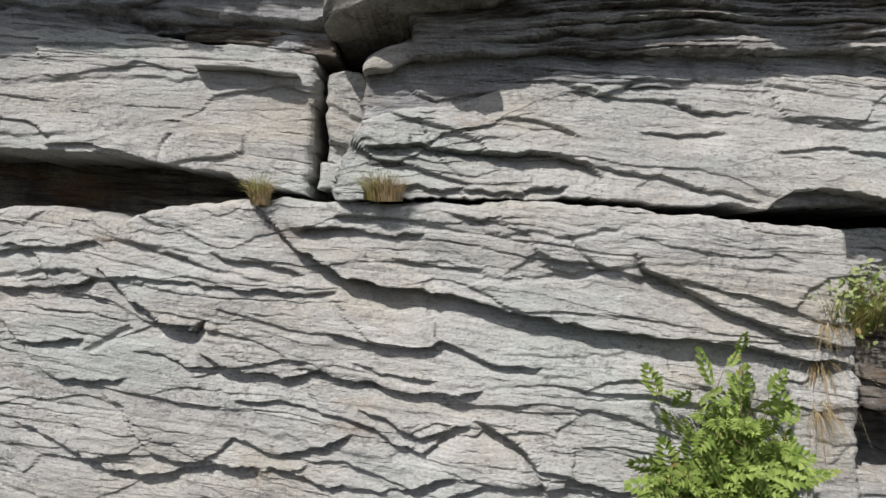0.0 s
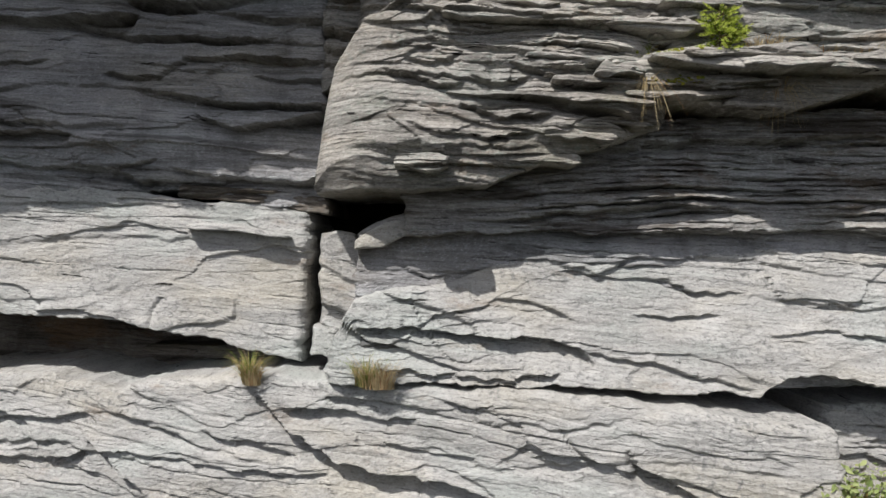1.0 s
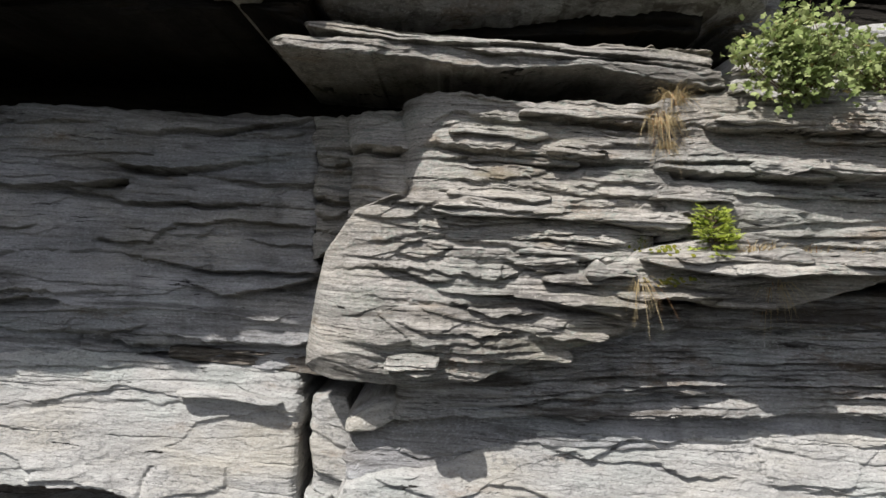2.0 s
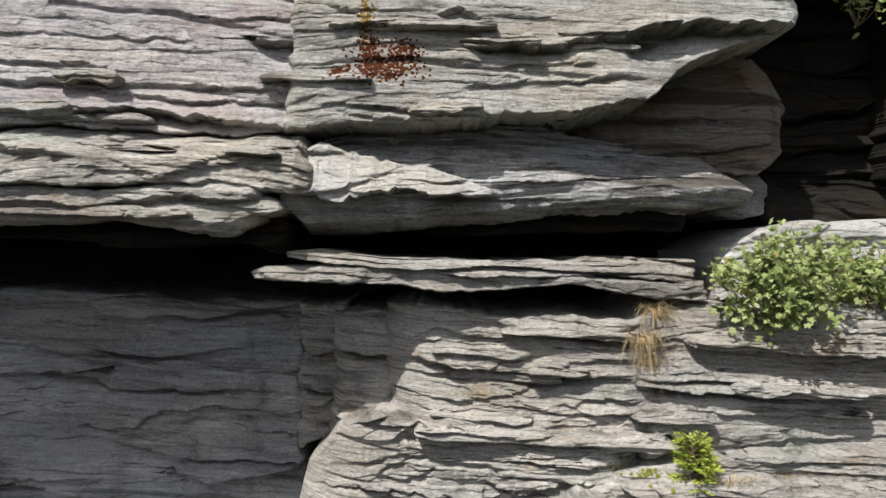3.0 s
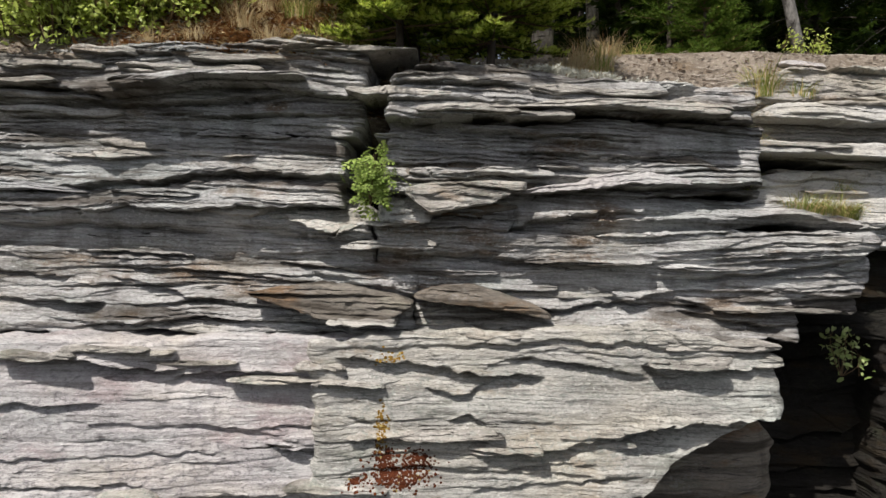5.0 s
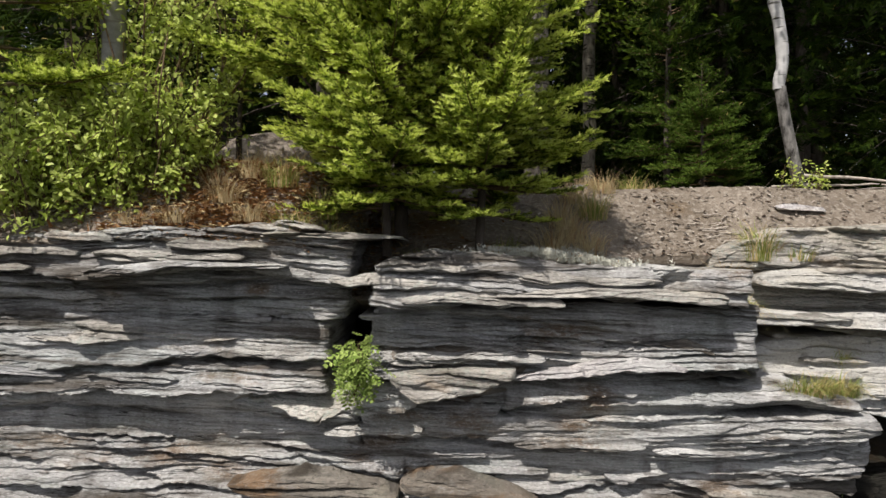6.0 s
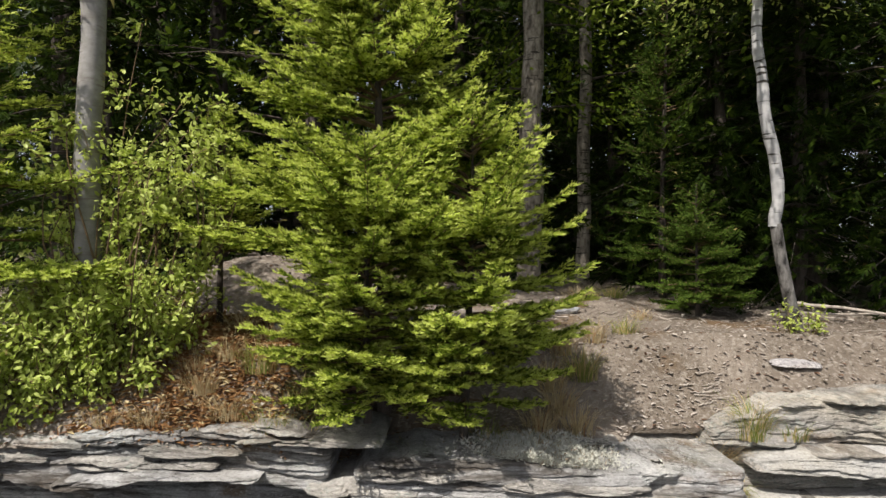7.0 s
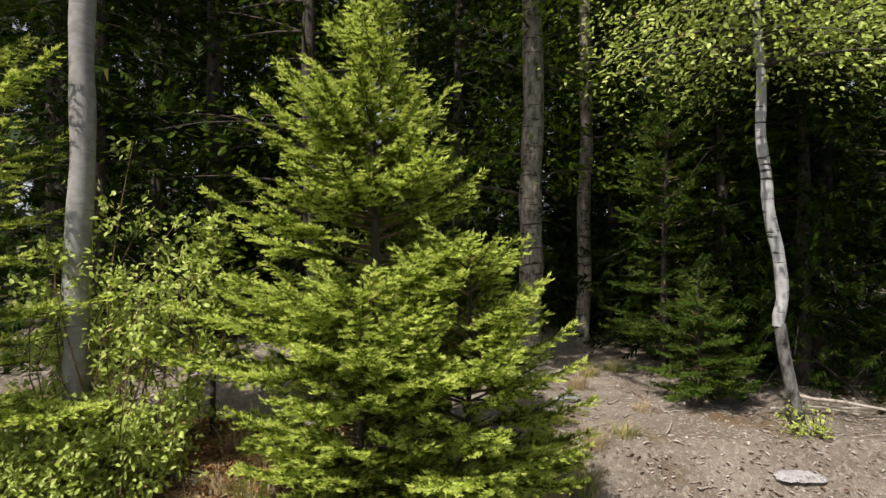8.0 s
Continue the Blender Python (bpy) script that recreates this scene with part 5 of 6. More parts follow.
def trunk_tree(name, points, radii, material, label, crown=None, seed=0, group="", category="tree", foot=None):
    """A standing trunk along points, with boughs and clumps of leaves or needles above."""
    rng = np.random.default_rng(seed)
    base = Vector(points[0])
    tree = thing(name, label, category, group, at=base)
    p = np.array(points) - np.array(points[0])
    q = np.linspace(0, 1, 40)
    t = np.linspace(0, 1, len(p))
    pts = np.stack([np.interp(q, t, p[:, c]) for c in range(3)], 1)
    pts[:, 0] += 0.012 * np.sin(q * 23 + seed)
    r = np.interp(q, t, radii) * (1 + 0.05 * np.sin(q * 57 + seed))
    if foot:
        low = Pile()
        low.tube(np.array(foot) - np.array(points[0]), radii[0] * np.linspace(1.1, 0.97, len(foot)), 14)
        part("trunk_base", low.mesh("trunk_base", DARK_BARK, True), tree, "dark rough bark at the foot of the trunk")
    else:
        r[0] *= 1.5
        r[1] *= 1.15
    stem = Pile()
    stem.tube(pts, r, 14)
    part("trunk", stem.mesh("trunk", material, True), tree)
    if crown:
        mat, from_z, reach, boughs, leaf, per, needle = crown
        wood, green = Pile(), Pile()
        where, along = [], []
        for k in range(boughs):
            z = rng.uniform(from_z, pts[-1][2])
            g = (z - from_z) / max(pts[-1][2] - from_z, 0.1)
            a = rng.uniform(0, 2 * math.pi)
            L = reach * rng.uniform(0.5, 1.0) * (1.1 - 0.75 * g)
            o = np.array([np.interp(z, pts[:, 2], pts[:, c]) for c in range(3)])
            qq = np.linspace(0, 1, 5)[:, None]
            d = np.array([math.cos(a), math.sin(a), rng.uniform(-0.15, 0.45) if not needle else rng.uniform(-0.35, 0.1)])
            bp = o + d * L * qq + np.array([0, 0, -0.25 * L]) * qq ** 2
            wood.tube(bp, np.linspace(0.008 + 0.006 * L, 0.002, 5), 4)
            n = max(4, int(per * L / reach))
            f = rng.uniform(0.15, 1, (n, 1))
            c = np.stack([np.interp(f[:, 0], qq[:, 0], bp[:, k2]) for k2 in range(3)], 1)
            off = rng.normal(size=(n, 3)) * np.array([0.16, 0.16, 0.07 if needle else 0.13]) * reach * 0.8
            where.append(c + off)
            along.append(np.array([d[0], d[1], -0.3]) + rng.normal(size=(n, 3)) * 0.6)
        where, along = np.concatenate(where), np.concatenate(along)
        up = np.array([-0.15, -0.3, 1.0]) + 0.5 * rng.normal(size=(len(where), 3))
        shape = spray(4) if needle else (LEAF_V, LEAF_F)
        green.scatter(*shape, where, along, up, leaf * rng.uniform(0.6, 1.25, len(where)))
        part("woody_frame", wood.mesh("woody_frame", BARK), tree)
        part("crown", green.mesh("crown", mat), tree)
    return tree


# the small plants of the rock face
leafy("rowan_bush", (1.30, 2.80, 0.06), (0.30, 0.2, 0.92), 30, 520, 0.20, 51, "light green rowan bush growing from a crack", "bush", ROWAN, feather(6, 0.30), twig=0.004)
leafy("rowan_sapling", (-0.27, 3.12, 6.98), (0.045, 0.05, 0.30), 9, 120, 0.095, 52, "light green rowan plant in the dark cleft", "plant", ROWAN, feather(4, 0.36), twig=0.003)
leafy("currant_bush", (1.88, 3.1, 4.28), (0.34, 0.16, 0.44), 30, 2300, 0.041, 53, "light green bush on a narrow ledge", "bush", BUSH_LEAF, (LOBED_V, LOBED_F), twig=0.003)
leafy("currant_bush", (2.5, 3.25, 4.3), (0.34, 0.14, 0.40), 20, 1300, 0.041, 54, "light green bush on a narrow ledge", "bush", BUSH_LEAF, (LOBED_V, LOBED_F), twig=0.003)
leafy("creeper", (2.62, 3.62, 5.95), (0.09, 0.07, 0.38), 7, 120, 0.045, 55, "yellow green creeper hanging in the dark corner", "plant", BUSH_LEAF, twig=0.002)
spruce((1.42, 3.04, 3.44), 0.22, 0.085, 61, "tiny bright green spruce seedling on a ledge", fine=0.002, needle=0.013, low=0.2, step=0.03, gap=0.02, name="spruce_seedling")
ON_ROCK = "grass on the rock"
DRY, FRESH = "dry yellow grass tuft in a joint of the rock", "yellow green grass tuft in a joint of the rock"
for k, (x, z, h, w, n, mat, droop) in enumerate([
    
    (1.95, 1.10, 0.28, 0.12, 160, GRASS, 0.4), (2.12, 1.10, 0.32, 0.14, 200, GRASS, 0.4), (2.34, 1.10, 0.26, 0.12, 120, GRASS, 0.4), (1.86, 1.12, 0.2, 0.05, 60, DRY_GRASS, 1.6),
    (1.84, 0.9, 0.3, 0.03, 60, DRY_GRASS, 1.9), (1.8, 0.7, 0.3, 0.03, 60, DRY_GRASS, 1.9),
    (1.30, 4.25, 0.24, 0.07, 120, DRY_GRASS, 1.2), (1.22, 4.14, 0.2, 0.09, 110, DRY_GRASS, 1.6), (1.26, 4.02, 0.16, 0.07, 70, DRY_GRASS, 1.7),
    (1.76, 3.28, 0.2, 0.06, 60, DRY_GRASS, 1.8), (1.62, 3.47, 0.10, 0.12, 60, DRY_GRASS, 0.6), (1.95, 3.46, 0.10, 0.16, 70, DRY_GRASS, 0.6), (2.2, 3.46, 0.10, 0.12, 50, DRY_GRASS, 0.6),
    (1.06, 3.3, 0.2, 0.04, 40, DRY_GRASS, 1.8), (1.1, 3.5, 0.12, 0.05, 40, GRASS, 0.7), (2.22, 6.92, 0.2, 0.16, 220, GRASS, 0.7), (2.45, 6.90, 0.22, 0.14, 200, GRASS, 0.8),
    (1.86, 7.05, 0.16, 0.08, 60, GRASS, 0.8), (1.95, 7.42, 0.38, 0.07, 130, DRY_GRASS, 0.5), (1.97, 7.36, 0.24, 0.05, 60, GRASS, 1.3), (2.6, 7.05, 0.2, 0.07, 70, GRASS, 1.0),
]):
    p, _ = face_at(x, z, 0.03)
    tuft((x, p.y, z), h, (w, 0.03), n, 400 + k, DRY if mat is DRY_GRASS else FRESH, mat, droop=droop, group=ON_ROCK, sideways=(0.0, -0.35))

for k, (x, y, z, h, w, n, mat) in enumerate([(-1.02, 3.36, 1.77, 0.24, 0.04, 110, GRASS), (-1.0, 3.34, 1.76, 0.2, 0.05, 80, DRY_GRASS), (-0.36, 3.22, 1.78, 0.22, 0.06, 110, GRASS), (-0.30, 3.2, 1.77, 0.2, 0.09, 120, DRY_GRASS)]):
    tuft((x, y, z), h, (w, 0.03), n, 450 + k, DRY if mat is DRY_GRASS else FRESH, mat, droop=0.45, group=ON_ROCK)
leafy("bilberry_plant", (2.1, 2.98, 1.10), (0.3, 0.1, 0.36), 18, 750, 0.038, 57, "yellow green bilberry plant on a rock shelf", "plant", BUSH_LEAF, twig=0.002)


def moss(spots, size, seed, label, material):
    """A patch of moss: many small cushions that cling to the rock."""
    rng = np.random.default_rng(seed)
    pile = Pile()
    v = [(math.cos(a) * r, math.sin(a) * r, h) for r, h in ((0.5, -0.12), (0.38, 0.05), (0.0, 0.08)) for a in np.arange(6) * math.pi / 3]
    f = [(r * 6 + k, r * 6 + (k + 1) % 6, r * 6 + 6 + (k + 1) % 6, r * 6 + 6 + k) for r in range(2) for k in range(6)]
    where, up = [], []
    for x, z, w, h, n in spots:
        for k in range(n):
            p, nrm = face_at(x + rng.normal() * w, z + rng.normal() * h)
            where.append(p), up.append(nrm)
    where, up = np.array(where), np.array(up)
    al = np.cross(up, unit(rng, len(up)))
    pile.scatter(v, f, where, al, up, size * rng.uniform(0.4, 1.3, len(up)))
    return tagged(new("moss_patch", pile.mesh("moss_patch", material)), label, "moss", kind="stuff")


RUST = plant_material("rusty_moss", (0.05, 0.014, 0.007), (0.10, 0.032, 0.014), dry_from=0.97, gloss=0.9, glow=0.05)
moss([(-0.10, 5.49, 0.085, 0.03, 420), (-0.01, 5.57, 0.045, 0.035, 200), (-0.18, 5.57, 0.035, 0.045, 200), (-0.33, 5.47, 0.03, 0.012, 70)], 0.018, 1, "dark red-brown moss patch on the pale rock", RUST)
moss([(-0.20, 5.75, 0.018, 0.05, 170), (-0.16, 6.12, 0.04, 0.02, 60)], 0.016, 2, "ochre moss on the pale rock", plant_material("ochre_moss", (0.12, 0.065, 0.012), (0.24, 0.15, 0.03), dry_from=0.95, gloss=0.9, glow=0.05))
moss([(1.18, 3.48, 0.05, 0.012, 40), (1.22, 3.32, 0.06, 0.012, 40)], 0.024, 3, "yellow green moss on a ledge", MOSS)


def lichen_bed():
    """A bed of pale reindeer lichen on the rock's edge: many small branching tufts."""
    g = np.random.default_rng(77)
    n = 5200
    x, y = g.normal(0.82, 0.15, n), 3.16 + 0.36 * g.random(n)
    seen = bpy.context.evaluated_depsgraph_get()
    z = np.array([scene.ray_cast(seen, Vector((a, b, 8.6)), Vector((0, 0, -1)))[1].z for a, b in zip(x, y)]) + 0.03 * g.random(n) * np.exp(-(((x - 0.82) / 0.2) ** 2))
    pile = Pile()
    pile.scatter(*spray(2), np.stack([x, y, z], 1), unit(g, n) * 0.7 + np.array([0, -0.2, 0.8]), unit(g, n), 0.03 + 0.03 * g.random(n))
    return tagged(new("lichen_bed", pile.mesh("lichen_bed", LICHEN)), "pale grey reindeer lichen bed on the rock's edge", "lichen", kind="stuff")


LICHEN = plant_material("reindeer_lichen", (0.42, 0.42, 0.36), (0.66, 0.66, 0.58), dry=(0.30, 0.22, 0.15), dry_from=0.93, gloss=0.9, glow=0.1)
lichen_bed()

# trees on the edge of the rock
spruce((-0.12, 3.42, 7.80), 1.55, 0.80, 4, "bushy young spruce with bright green shoots on the rock's edge", low=0.13, step=0.085, gap=0.036, shear=(0.02, -0.38), dome=0.55)
spruce((0.41, 3.46, 7.77), 1.70, 0.78, 6, "bushy young spruce with bright green shoots on the rock's edge", low=0.12, step=0.09, gap=0.036, shear=(0.02, -0.28), dome=0.45)
spruce((-0.10, 3.66, 7.9), 3.3, 1.36, 8, "taller young spruce with light green boughs and a bare leader", low=0.27, step=0.10, gap=0.038, lopsided=(-0.12, -0.1), dome=0.95)
spruce((-2.45, 3.35, 7.75), 3.9, 0.95, 15, "young spruce with drooping light green boughs", low=0.22, step=0.3, gap=0.045, open_crown=0.75, lopsided=(0.25, 0))
spruce((-1.2, 4.1, 8.1), 1.6, 0.46, 17, "small young spruce with light green boughs beside the birch bush", low=0.42, step=0.11, gap=0.045)
spruce((2.45, 5.25, 8.28), 1.06, 0.5, 21, "small spruce with the wood's shade put into its dark green", fine=0.006, needle=0.028, low=0.06, step=0.1, material=HALF_SHADE_SPRUCE)
spruce((2.55, 6.3, 8.2), 3.4, 0.75, 23, "slender spruce, coloured as half-lit, behind the small dark one", fine=0.008, needle=0.034, low=0.15, step=0.16, gap=0.06, material=HALF_SHADE_SPRUCE)
leafy("birch_bush", (-1.66, 3.5, 7.9), (0.55, 0.35, 0.98), 80, 11000, 0.042, 31, "broad birch bush with fresh green leaves", "bush", BIRCH_LEAF, twig=0.005)
leafy("birch_sapling", (-1.55, 3.6, 8.15), (0.5, 0.2, 2.15), 34, 5600, 0.043, 32, "slender birch sapling with pale green leaves", "tree", BIRCH_LEAF, twig=0.005)
leafy("birch_bush", (-2.15, 3.35, 7.8), (0.6, 0.3, 0.95), 70, 10000, 0.042, 33, "low birch bush spreading over the rock's edge", "bush", BIRCH_LEAF, twig=0.005)
trunk_tree("spruce_tree", [(-1.86, 3.62, 8.0), (-1.76, 3.52, 9.3), (-1.70, 3.48, 11.0), (-1.66, 3.5, 19.0)], [0.075, 0.068, 0.064, 0.03], GREY_BARK, "tall spruce with a smooth grey trunk", (DEEP_SHADE_SPRUCE, 6.2, 1.6, 70, 0.25, 50, True), 41)
trunk_tree("birch_tree", [(2.75, 4.56, 8.94), (2.76, 4.56, 9.13), (2.74, 4.56, 9.50), (2.65, 4.56, 9.87), (2.62, 4.56, 10.20), (2.61, 4.56, 10.54), (2.55, 4.51, 11.03), (2.50, 4.47, 11.96), (2.44, 4.47, 13.64)], [0.042, 0.043, 0.044, 0.041, 0.038, 0.035, 0.031, 0.024, 0.016], BIRCH_BARK, "leaning birch with white bark and dark marks", (BIRCH_LEAF, 1.85, 1.4, 110, 0.045, 240, False), 42, foot=[(2.91, 4.56, 8.17), (2.85, 4.56, 8.43), (2.79, 4.56, 8.71), (2.75, 4.56, 8.96)])

for k, (x, y, h) in enumerate([(2.96, 4.46, 0.24), (2.80, 4.48, 0.28)]):
    leafy("birch_shoot", (x, y, float(top_height(np.array(x), np.array(y)))), (0.08, 0.07, h), 6, 120, 0.034, 140 + k, "small leafy shoots round the foot of the birch", "plant", BIRCH_LEAF, twig=0.003)

# the wood behind: a few kinds of tree, each standing many times, shade put into their greens
FAR_TRUNKS = [(1.20, 6.6, 0.13, LICHEN_BARK), (1.95, 7.4, 0.085, LICHEN_BARK), (-2.9, 8.5, 0.14, BARK), (3.9, 7.6, 0.12, BARK), (2.9, 9.4, 0.11, BARK)]
for n, (x, y, r, bark) in enumerate(FAR_TRUNKS):
    z = float(top_height(np.array(x), np.array(y))) - 0.1
    trunk_tree("pine_tree", [(x, y, z), (x + 0.03, y, z + 3), (x - 0.05, y + 0.1, z + 11)], [r, r * 0.85, r * 0.4], bark, "straight forest tree with rough bark and a crown coloured as shaded", (HALF_LIT_LEAF if n < 2 else DEEP_SHADE_SPRUCE if n % 2 else SHADED_LEAF, 1.7 if n < 2 else 2.4 + 0.5 * (n % 3), 1.5, 42, 0.26 if n % 2 and n > 1 else 0.08, 60 if n % 2 and n > 1 else 190, bool(n % 2 and n > 1)), 60 + n, group="trees of the wood")
WOOD = "trees of the wood"
kinds = [
    trunk_tree("spruce_tree", [(-4.2, 7.2, 8.3), (-4.2, 7.2, 14.0), (-4.2, 7.2, 21.0)], [0.16, 0.11, 0.02], BARK, "large spruce coloured as in deep shade, with boughs down to the ground", (DEEP_SHADE_SPRUCE, 0.3, 2.3, 170, 0.30, 36, True), 81, WOOD),
    trunk_tree("spruce_tree", [(5.2, 6.6, 8.4), (5.2, 6.6, 12.0), (5.2, 6.6, 18.0)], [0.13, 0.09, 0.02], BARK, "large spruce coloured as in deep shade, with boughs down to the ground", (DEEP_SHADE_SPRUCE, 0.25, 1.9, 150, 0.26, 36, True), 82, WOOD),
    trunk_tree("birch_tree", [(4.0, 6.2, 8.4), (4.1, 6.2, 11.0), (4.0, 6.2, 17.0)], [0.09, 0.07, 0.02], BARK, "forest birch with a loose green crown", (SHADED_LEAF, 0.9, 1.9, 90, 0.085, 80, False), 83, WOOD),
    trunk_tree("spruce_tree", [(-9.0, 18.0, 8.8), (-9.0, 18.0, 14.0), (-9.0, 18.0, 24.0)], [0.16, 0.11, 0.02], BARK, "distant spruce of the wood, coloured as in deep shade", (DEEP_SHADE_SPRUCE, 0.2, 2.6, 60, 0.9, 16, True), 84, WOOD),
    trunk_tree("birch_tree", [(9.0, 18.0, 8.8), (9.0, 18.0, 14.0), (9.0, 18.0, 22.0)], [0.12, 0.09, 0.02], BARK, "distant broad-leaved tree of the wood", (SHADED_LEAF, 0.5, 2.6, 50, 0.3, 18, False), 85, WOOD),
]
rng = np.random.default_rng(5)
SPOTS = [(-2.2, 10.5, 0), (-0.2, 9.8, 2), (0.9, 11.5, 0), (2.4, 10.8, 1), (3.6, 9.2, 0), (5.6, 9.5, 2), (-4.6, 10.5, 1), (-1.2, 7.2, 2), (3.3, 6.9, 1), (-6.5, 8.5, 2), (0.4, 14, 1), (7.5, 8.2, 1), (-3.2, 13.5, 0), (2.2, 14.5, 2), (4.8, 13, 1), (-5.8, 14, 2), (7.6, 13.5, 0), (-8.6, 12, 0), (3.7, 5.9, 1), (4.6, 5.4, 1), (3.15, 6.4, 1), (2.5, 8.2, 1), (1.5, 8.9, 1), (0.5, 9.3, 0), (-3.4, 6.6, 1)]
for k in range(46):
    a = -0.8 + 1.6 * (k + 0.5) / 46
    d = 17 + 9 * rng.random()
    SPOTS.append((d * math.sin(a), d * math.cos(a), 3 + (k % 3) // 2))
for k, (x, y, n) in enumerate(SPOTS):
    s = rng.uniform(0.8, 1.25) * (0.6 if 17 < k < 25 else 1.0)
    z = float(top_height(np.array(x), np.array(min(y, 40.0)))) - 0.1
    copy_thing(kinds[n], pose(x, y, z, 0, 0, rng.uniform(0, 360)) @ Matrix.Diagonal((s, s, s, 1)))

# what lies on the soil
def build_litter():
    rng = np.random.default_rng(91)
    pile = Pile()
    n = 26000
    x, y = rng.uniform(-2.8, 3.8, n), 4.9 * rng.random(n) ** 1.6
    y = y + soil_edge(x) + 0.01
    z = top_height(x, y) + 0.003
    al = unit(rng, n) * np.array([1, 1, 0.12])
    pile.scatter(LEAF_V, LEAF_F, np.stack([x, y, z], 1), al, np.array([0, 0, 1.0]) + 0.12 * rng.normal(size=(n, 3)), 0.010 + 0.04 * rng.random(n) ** 2)
    return tagged(new("leaf_litter", pile.mesh("leaf_litter", LITTER)), "brown and bleached dry leaves scattered over the soil", "leaf litter", kind="stuff")


def stick(points, r, seed, label="grey dead branch lying on the soil"):
    pile = Pile()
    p = np.array([(x, y, float(top_height(np.array(x), np.array(y))) + h) for x, y, h in points])
    q = np.linspace(0, 1, 10)
    t = np.linspace(0, 1, len(p))
    pts = np.stack([np.interp(q, t, p[:, c]) for c in range(3)], 1) + np.random.default_rng(seed).normal(size=(10, 3)) * r * 0.6
    pile.tube(pts, np.linspace(r, r * 0.4, 10), 7)
    return tagged(new("stick", pile.mesh("stick", DEAD_WOOD, True)), label, "branch", "sticks on the soil")


def stone(at, size, seed, label, kind="pale"):
    """A flat, broken stone."""
    rng = np.random.default_rng(seed)
    u, v = np.meshgrid(np.linspace(0, 2 * math.pi, 25)[:-1], np.linspace(-1, 1, 13))
    c, s = np.cos(v * math.pi / 2), np.sin(v * math.pi / 2)
    dirs = np.stack([np.cos(u) * c, np.sin(u) * c, s], 2)
    cut = np.ones(u.shape)
    for k in range(16):
        nrm = unit(rng, 1)[0]
        cut = np.minimum(cut, rng.uniform(0.35, 0.9) / np.maximum(dirs @ nrm, 1e-3))
    p = dirs * cut[..., None] * np.array(size) + 0.01 * rng.normal(size=dirs.shape) * min(size)
    n, k = u.shape
    i = (np.arange(n - 1)[:, None] * k + np.arange(k)[None])
    j = (np.arange(n - 1)[:, None] * k + (np.arange(k) + 1)[None] % k)
    me = mesh_of("stone", p.reshape(-1, 3), [np.stack([i, j, j + k, i + k], 2).reshape(-1, 4)], ROCKS[kind])
    ob = new("stone", me)
    ob.location = (at[0], at[1], float(top_height(np.array(at[0]), np.array(at[1]))) + at[2])
    ob.rotation_euler = (0, 0, rng.uniform(-0.5, 0.3))
    return tagged(ob, label, "stone", "stones on the soil")


build_litter()


def build_needles():
    rng = np.random.default_rng(92)
    n = 16000
    x = -1.0 + 0.4 * rng.normal(size=n)
    y = soil_edge(x) + 0.02 + 1.2 * rng.random(n)
    pile = Pile()
    al = unit(rng, n) * np.array([1, 1, 0.25])
    pile.scatter(NEEDLE_V, NEEDLE_F, np.stack([x, y, top_height(x, y) + 0.006], 1), al, np.array([0, 0, 1.0]) + 0.5 * rng.normal(size=(n, 3)), 0.03 + 0.04 * rng.random(n))
    return tagged(new("needle_litter", pile.mesh("needle_litter", NEEDLES)), "rusty brown dead needles and grass on the soil", "leaf litter", kind="stuff")


build_needles()
for k in range(40):
    g = np.random.default_rng(300 + k)
    x, y, a, L = g.uniform(0.6, 3.8), g.uniform(3.9, 6.5), g.uniform(0, 3.14), g.uniform(0.08, 0.35)
    stick([(x, y, 0.012), (x + L * math.cos(a), y + L * math.sin(a), 0.015)], g.uniform(0.003, 0.008), k)
stick([(3.1, 4.95, 0.16), (3.6, 4.8, 0.1), (4.4, 4.7, 0.03)], 0.016, 7, "long bleached dead branch beside the birch")
stick([(2.9, 4.95, 0.05), (3.6, 4.9, 0.06), (4.3, 4.8, 0.03)], 0.012, 8, "long bleached dead branch beside the birch")
stone((2.66, 4.12, 0.012), (0.20, 0.12, 0.045), 3, "flat pinkish stone slab lying on the soil", "pink")
stone((3.3, 3.95, 0.01), (0.14, 0.1, 0.06), 4, "pale stone lying on the soil", "pale")
for k in range(16):
    g = np.random.default_rng(500 + k)
    x, y, a, L = 1.95 + 0.12 * g.normal(), 3.95 + 0.08 * g.normal(), g.uniform(-0.5, 0.7), g.uniform(0.06, 0.16)
    stick([(x, y, 0.015), (x + L * math.cos(a), y + 0.3 * L * math.sin(a), 0.02)], g.uniform(0.003, 0.006), 60 + k, "small dead twig in a loose heap on the soil")
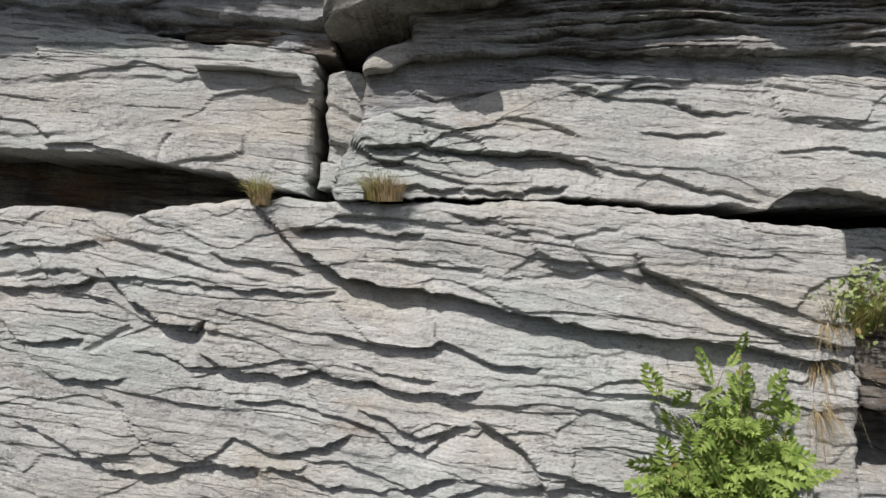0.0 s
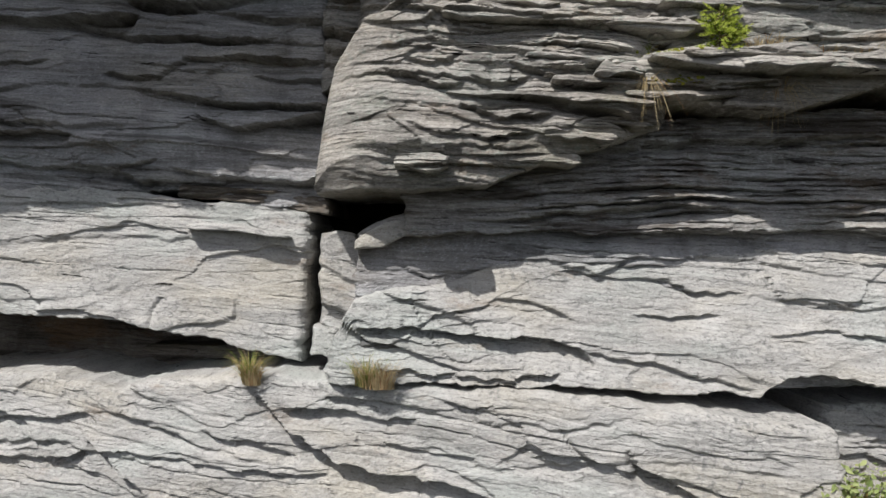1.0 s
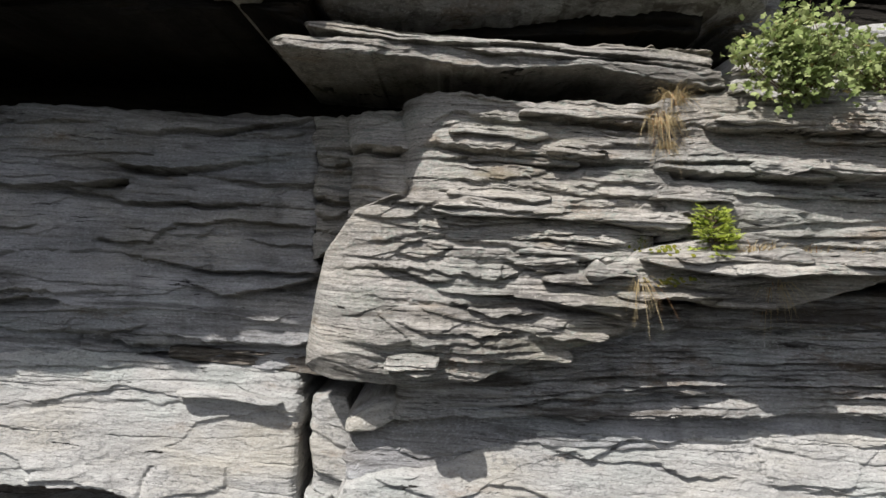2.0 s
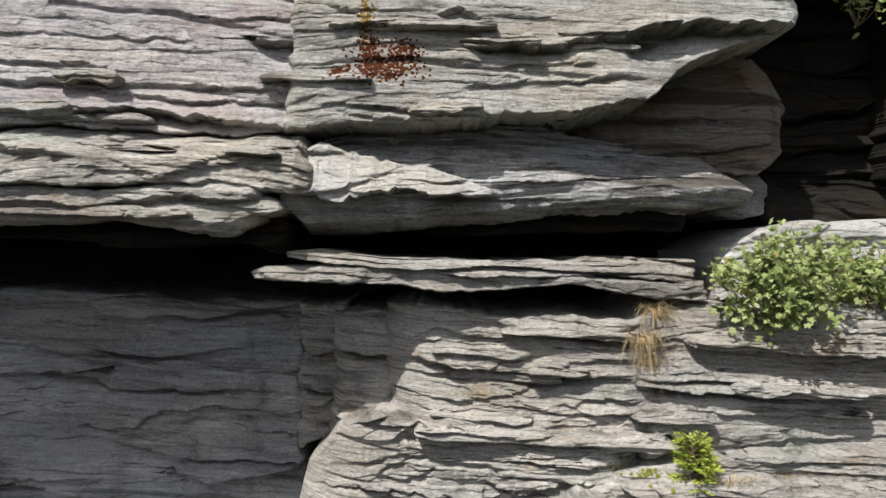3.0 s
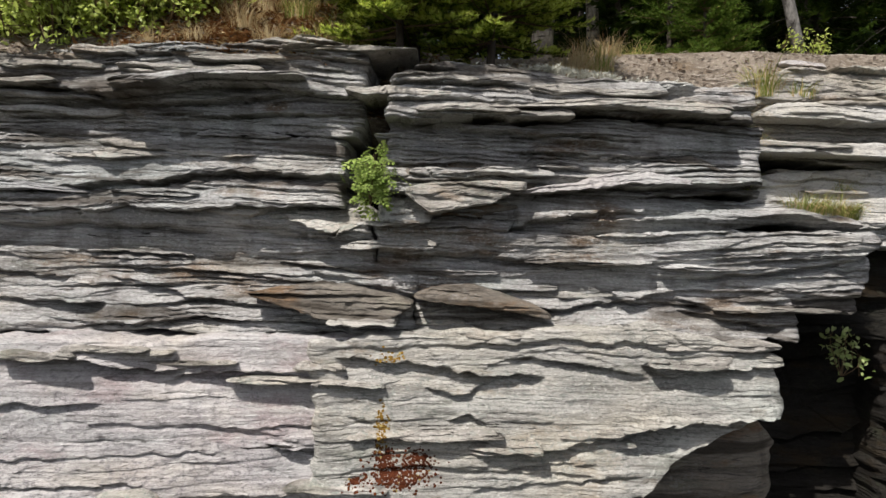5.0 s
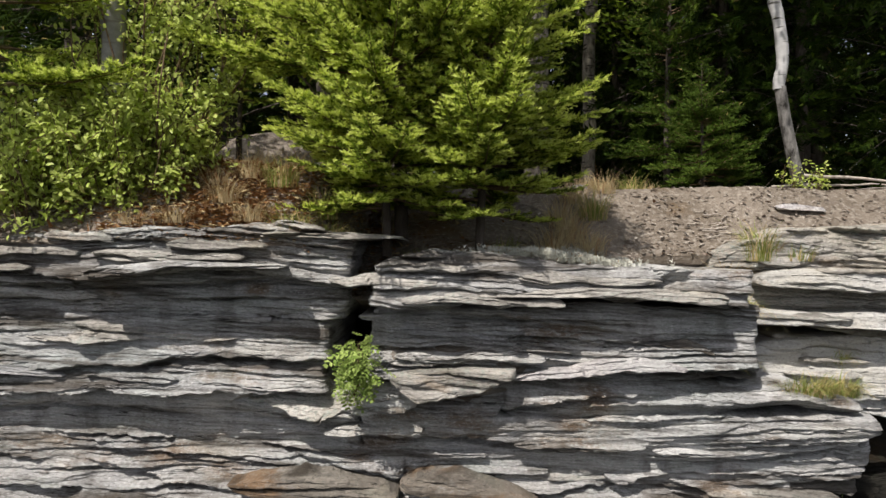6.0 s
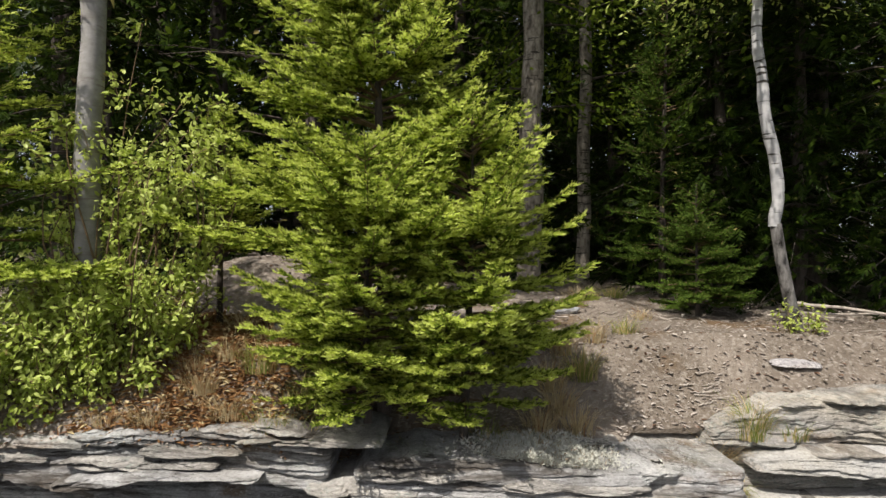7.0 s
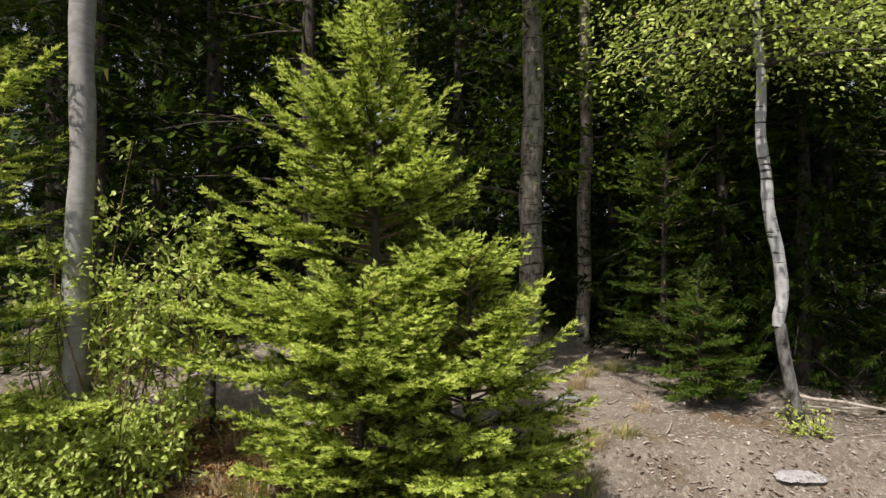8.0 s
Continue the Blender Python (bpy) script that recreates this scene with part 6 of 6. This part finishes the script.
stone((1.35, 5.2, 0.02), (0.14, 0.1, 0.05), 6, "grey stone at the edge of the shade", "grey")
stone((-0.72, 3.95, 0.02), (0.16, 0.12, 0.08), 9, "pale stone half sunk in the soil")
for k, (x, y, h, n, mat) in enumerate([(1.0, 3.75, 0.28, 90, DRY_GRASS), (1.2, 4.0, 0.32, 110, GRASS), (1.35, 4.3, 0.25, 80, DRY_GRASS), (2.12, 3.62, 0.34, 110, GRASS), (2.2, 3.7, 0.3, 80, DRY_GRASS), (-0.95, 3.5, 0.22, 90, DRY_GRASS), (-0.75, 3.45, 0.26, 90, GRASS), (-0.5, 3.4, 0.3, 110, GRASS), (-1.15, 3.45, 0.16, 60, DRY_GRASS), (1.6, 4.45, 0.22, 70, GRASS), (2.0, 6.2, 0.2, 120, GRASS), (1.7, 6.0, 0.2, 120, GRASS), (0.55, 3.5, 0.22, 90, GRASS), (0.8, 3.42, 0.18, 70, DRY_GRASS), (2.35, 3.62, 0.16, 60, GRASS), (0.86, 3.6, 0.3, 90, DRY_GRASS), (0.98, 3.95, 0.34, 90, DRY_GRASS), (1.08, 3.6, 0.26, 80, DRY_GRASS), (1.12, 4.25, 0.3, 80, DRY_GRASS), (-0.72, 3.7, 0.26, 70, DRY_GRASS), (-1.0, 3.9, 0.24, 70, DRY_GRASS), (1.5, 5.6, 0.3, 90, DRY_GRASS), (1.9, 5.0, 0.14, 50, DRY_GRASS), (-0.62, 3.18, 0.2, 90, GRASS), (-1.25, 3.2, 0.16, 80, DRY_GRASS), (-0.85, 3.25, 0.18, 90, DRY_GRASS), (-1.05, 3.35, 0.2, 100, DRY_GRASS), (-1.5, 3.2, 0.14, 60, DRY_GRASS), (-0.45, 3.3, 0.26, 120, GRASS), (0.1, 3.36, 0.2, 90, GRASS), (0.3, 3.34, 0.18, 80, GRASS)]):
    z = float(top_height(np.array(x), np.array(y)))
    tuft((x, y, z), h, (0.1, 0.07), n, 200 + k, "tuft of half-dry yellow green grass on the soil" if mat is GRASS else "tuft of bleached dry grass on the soil", mat, group="grass on the soil")
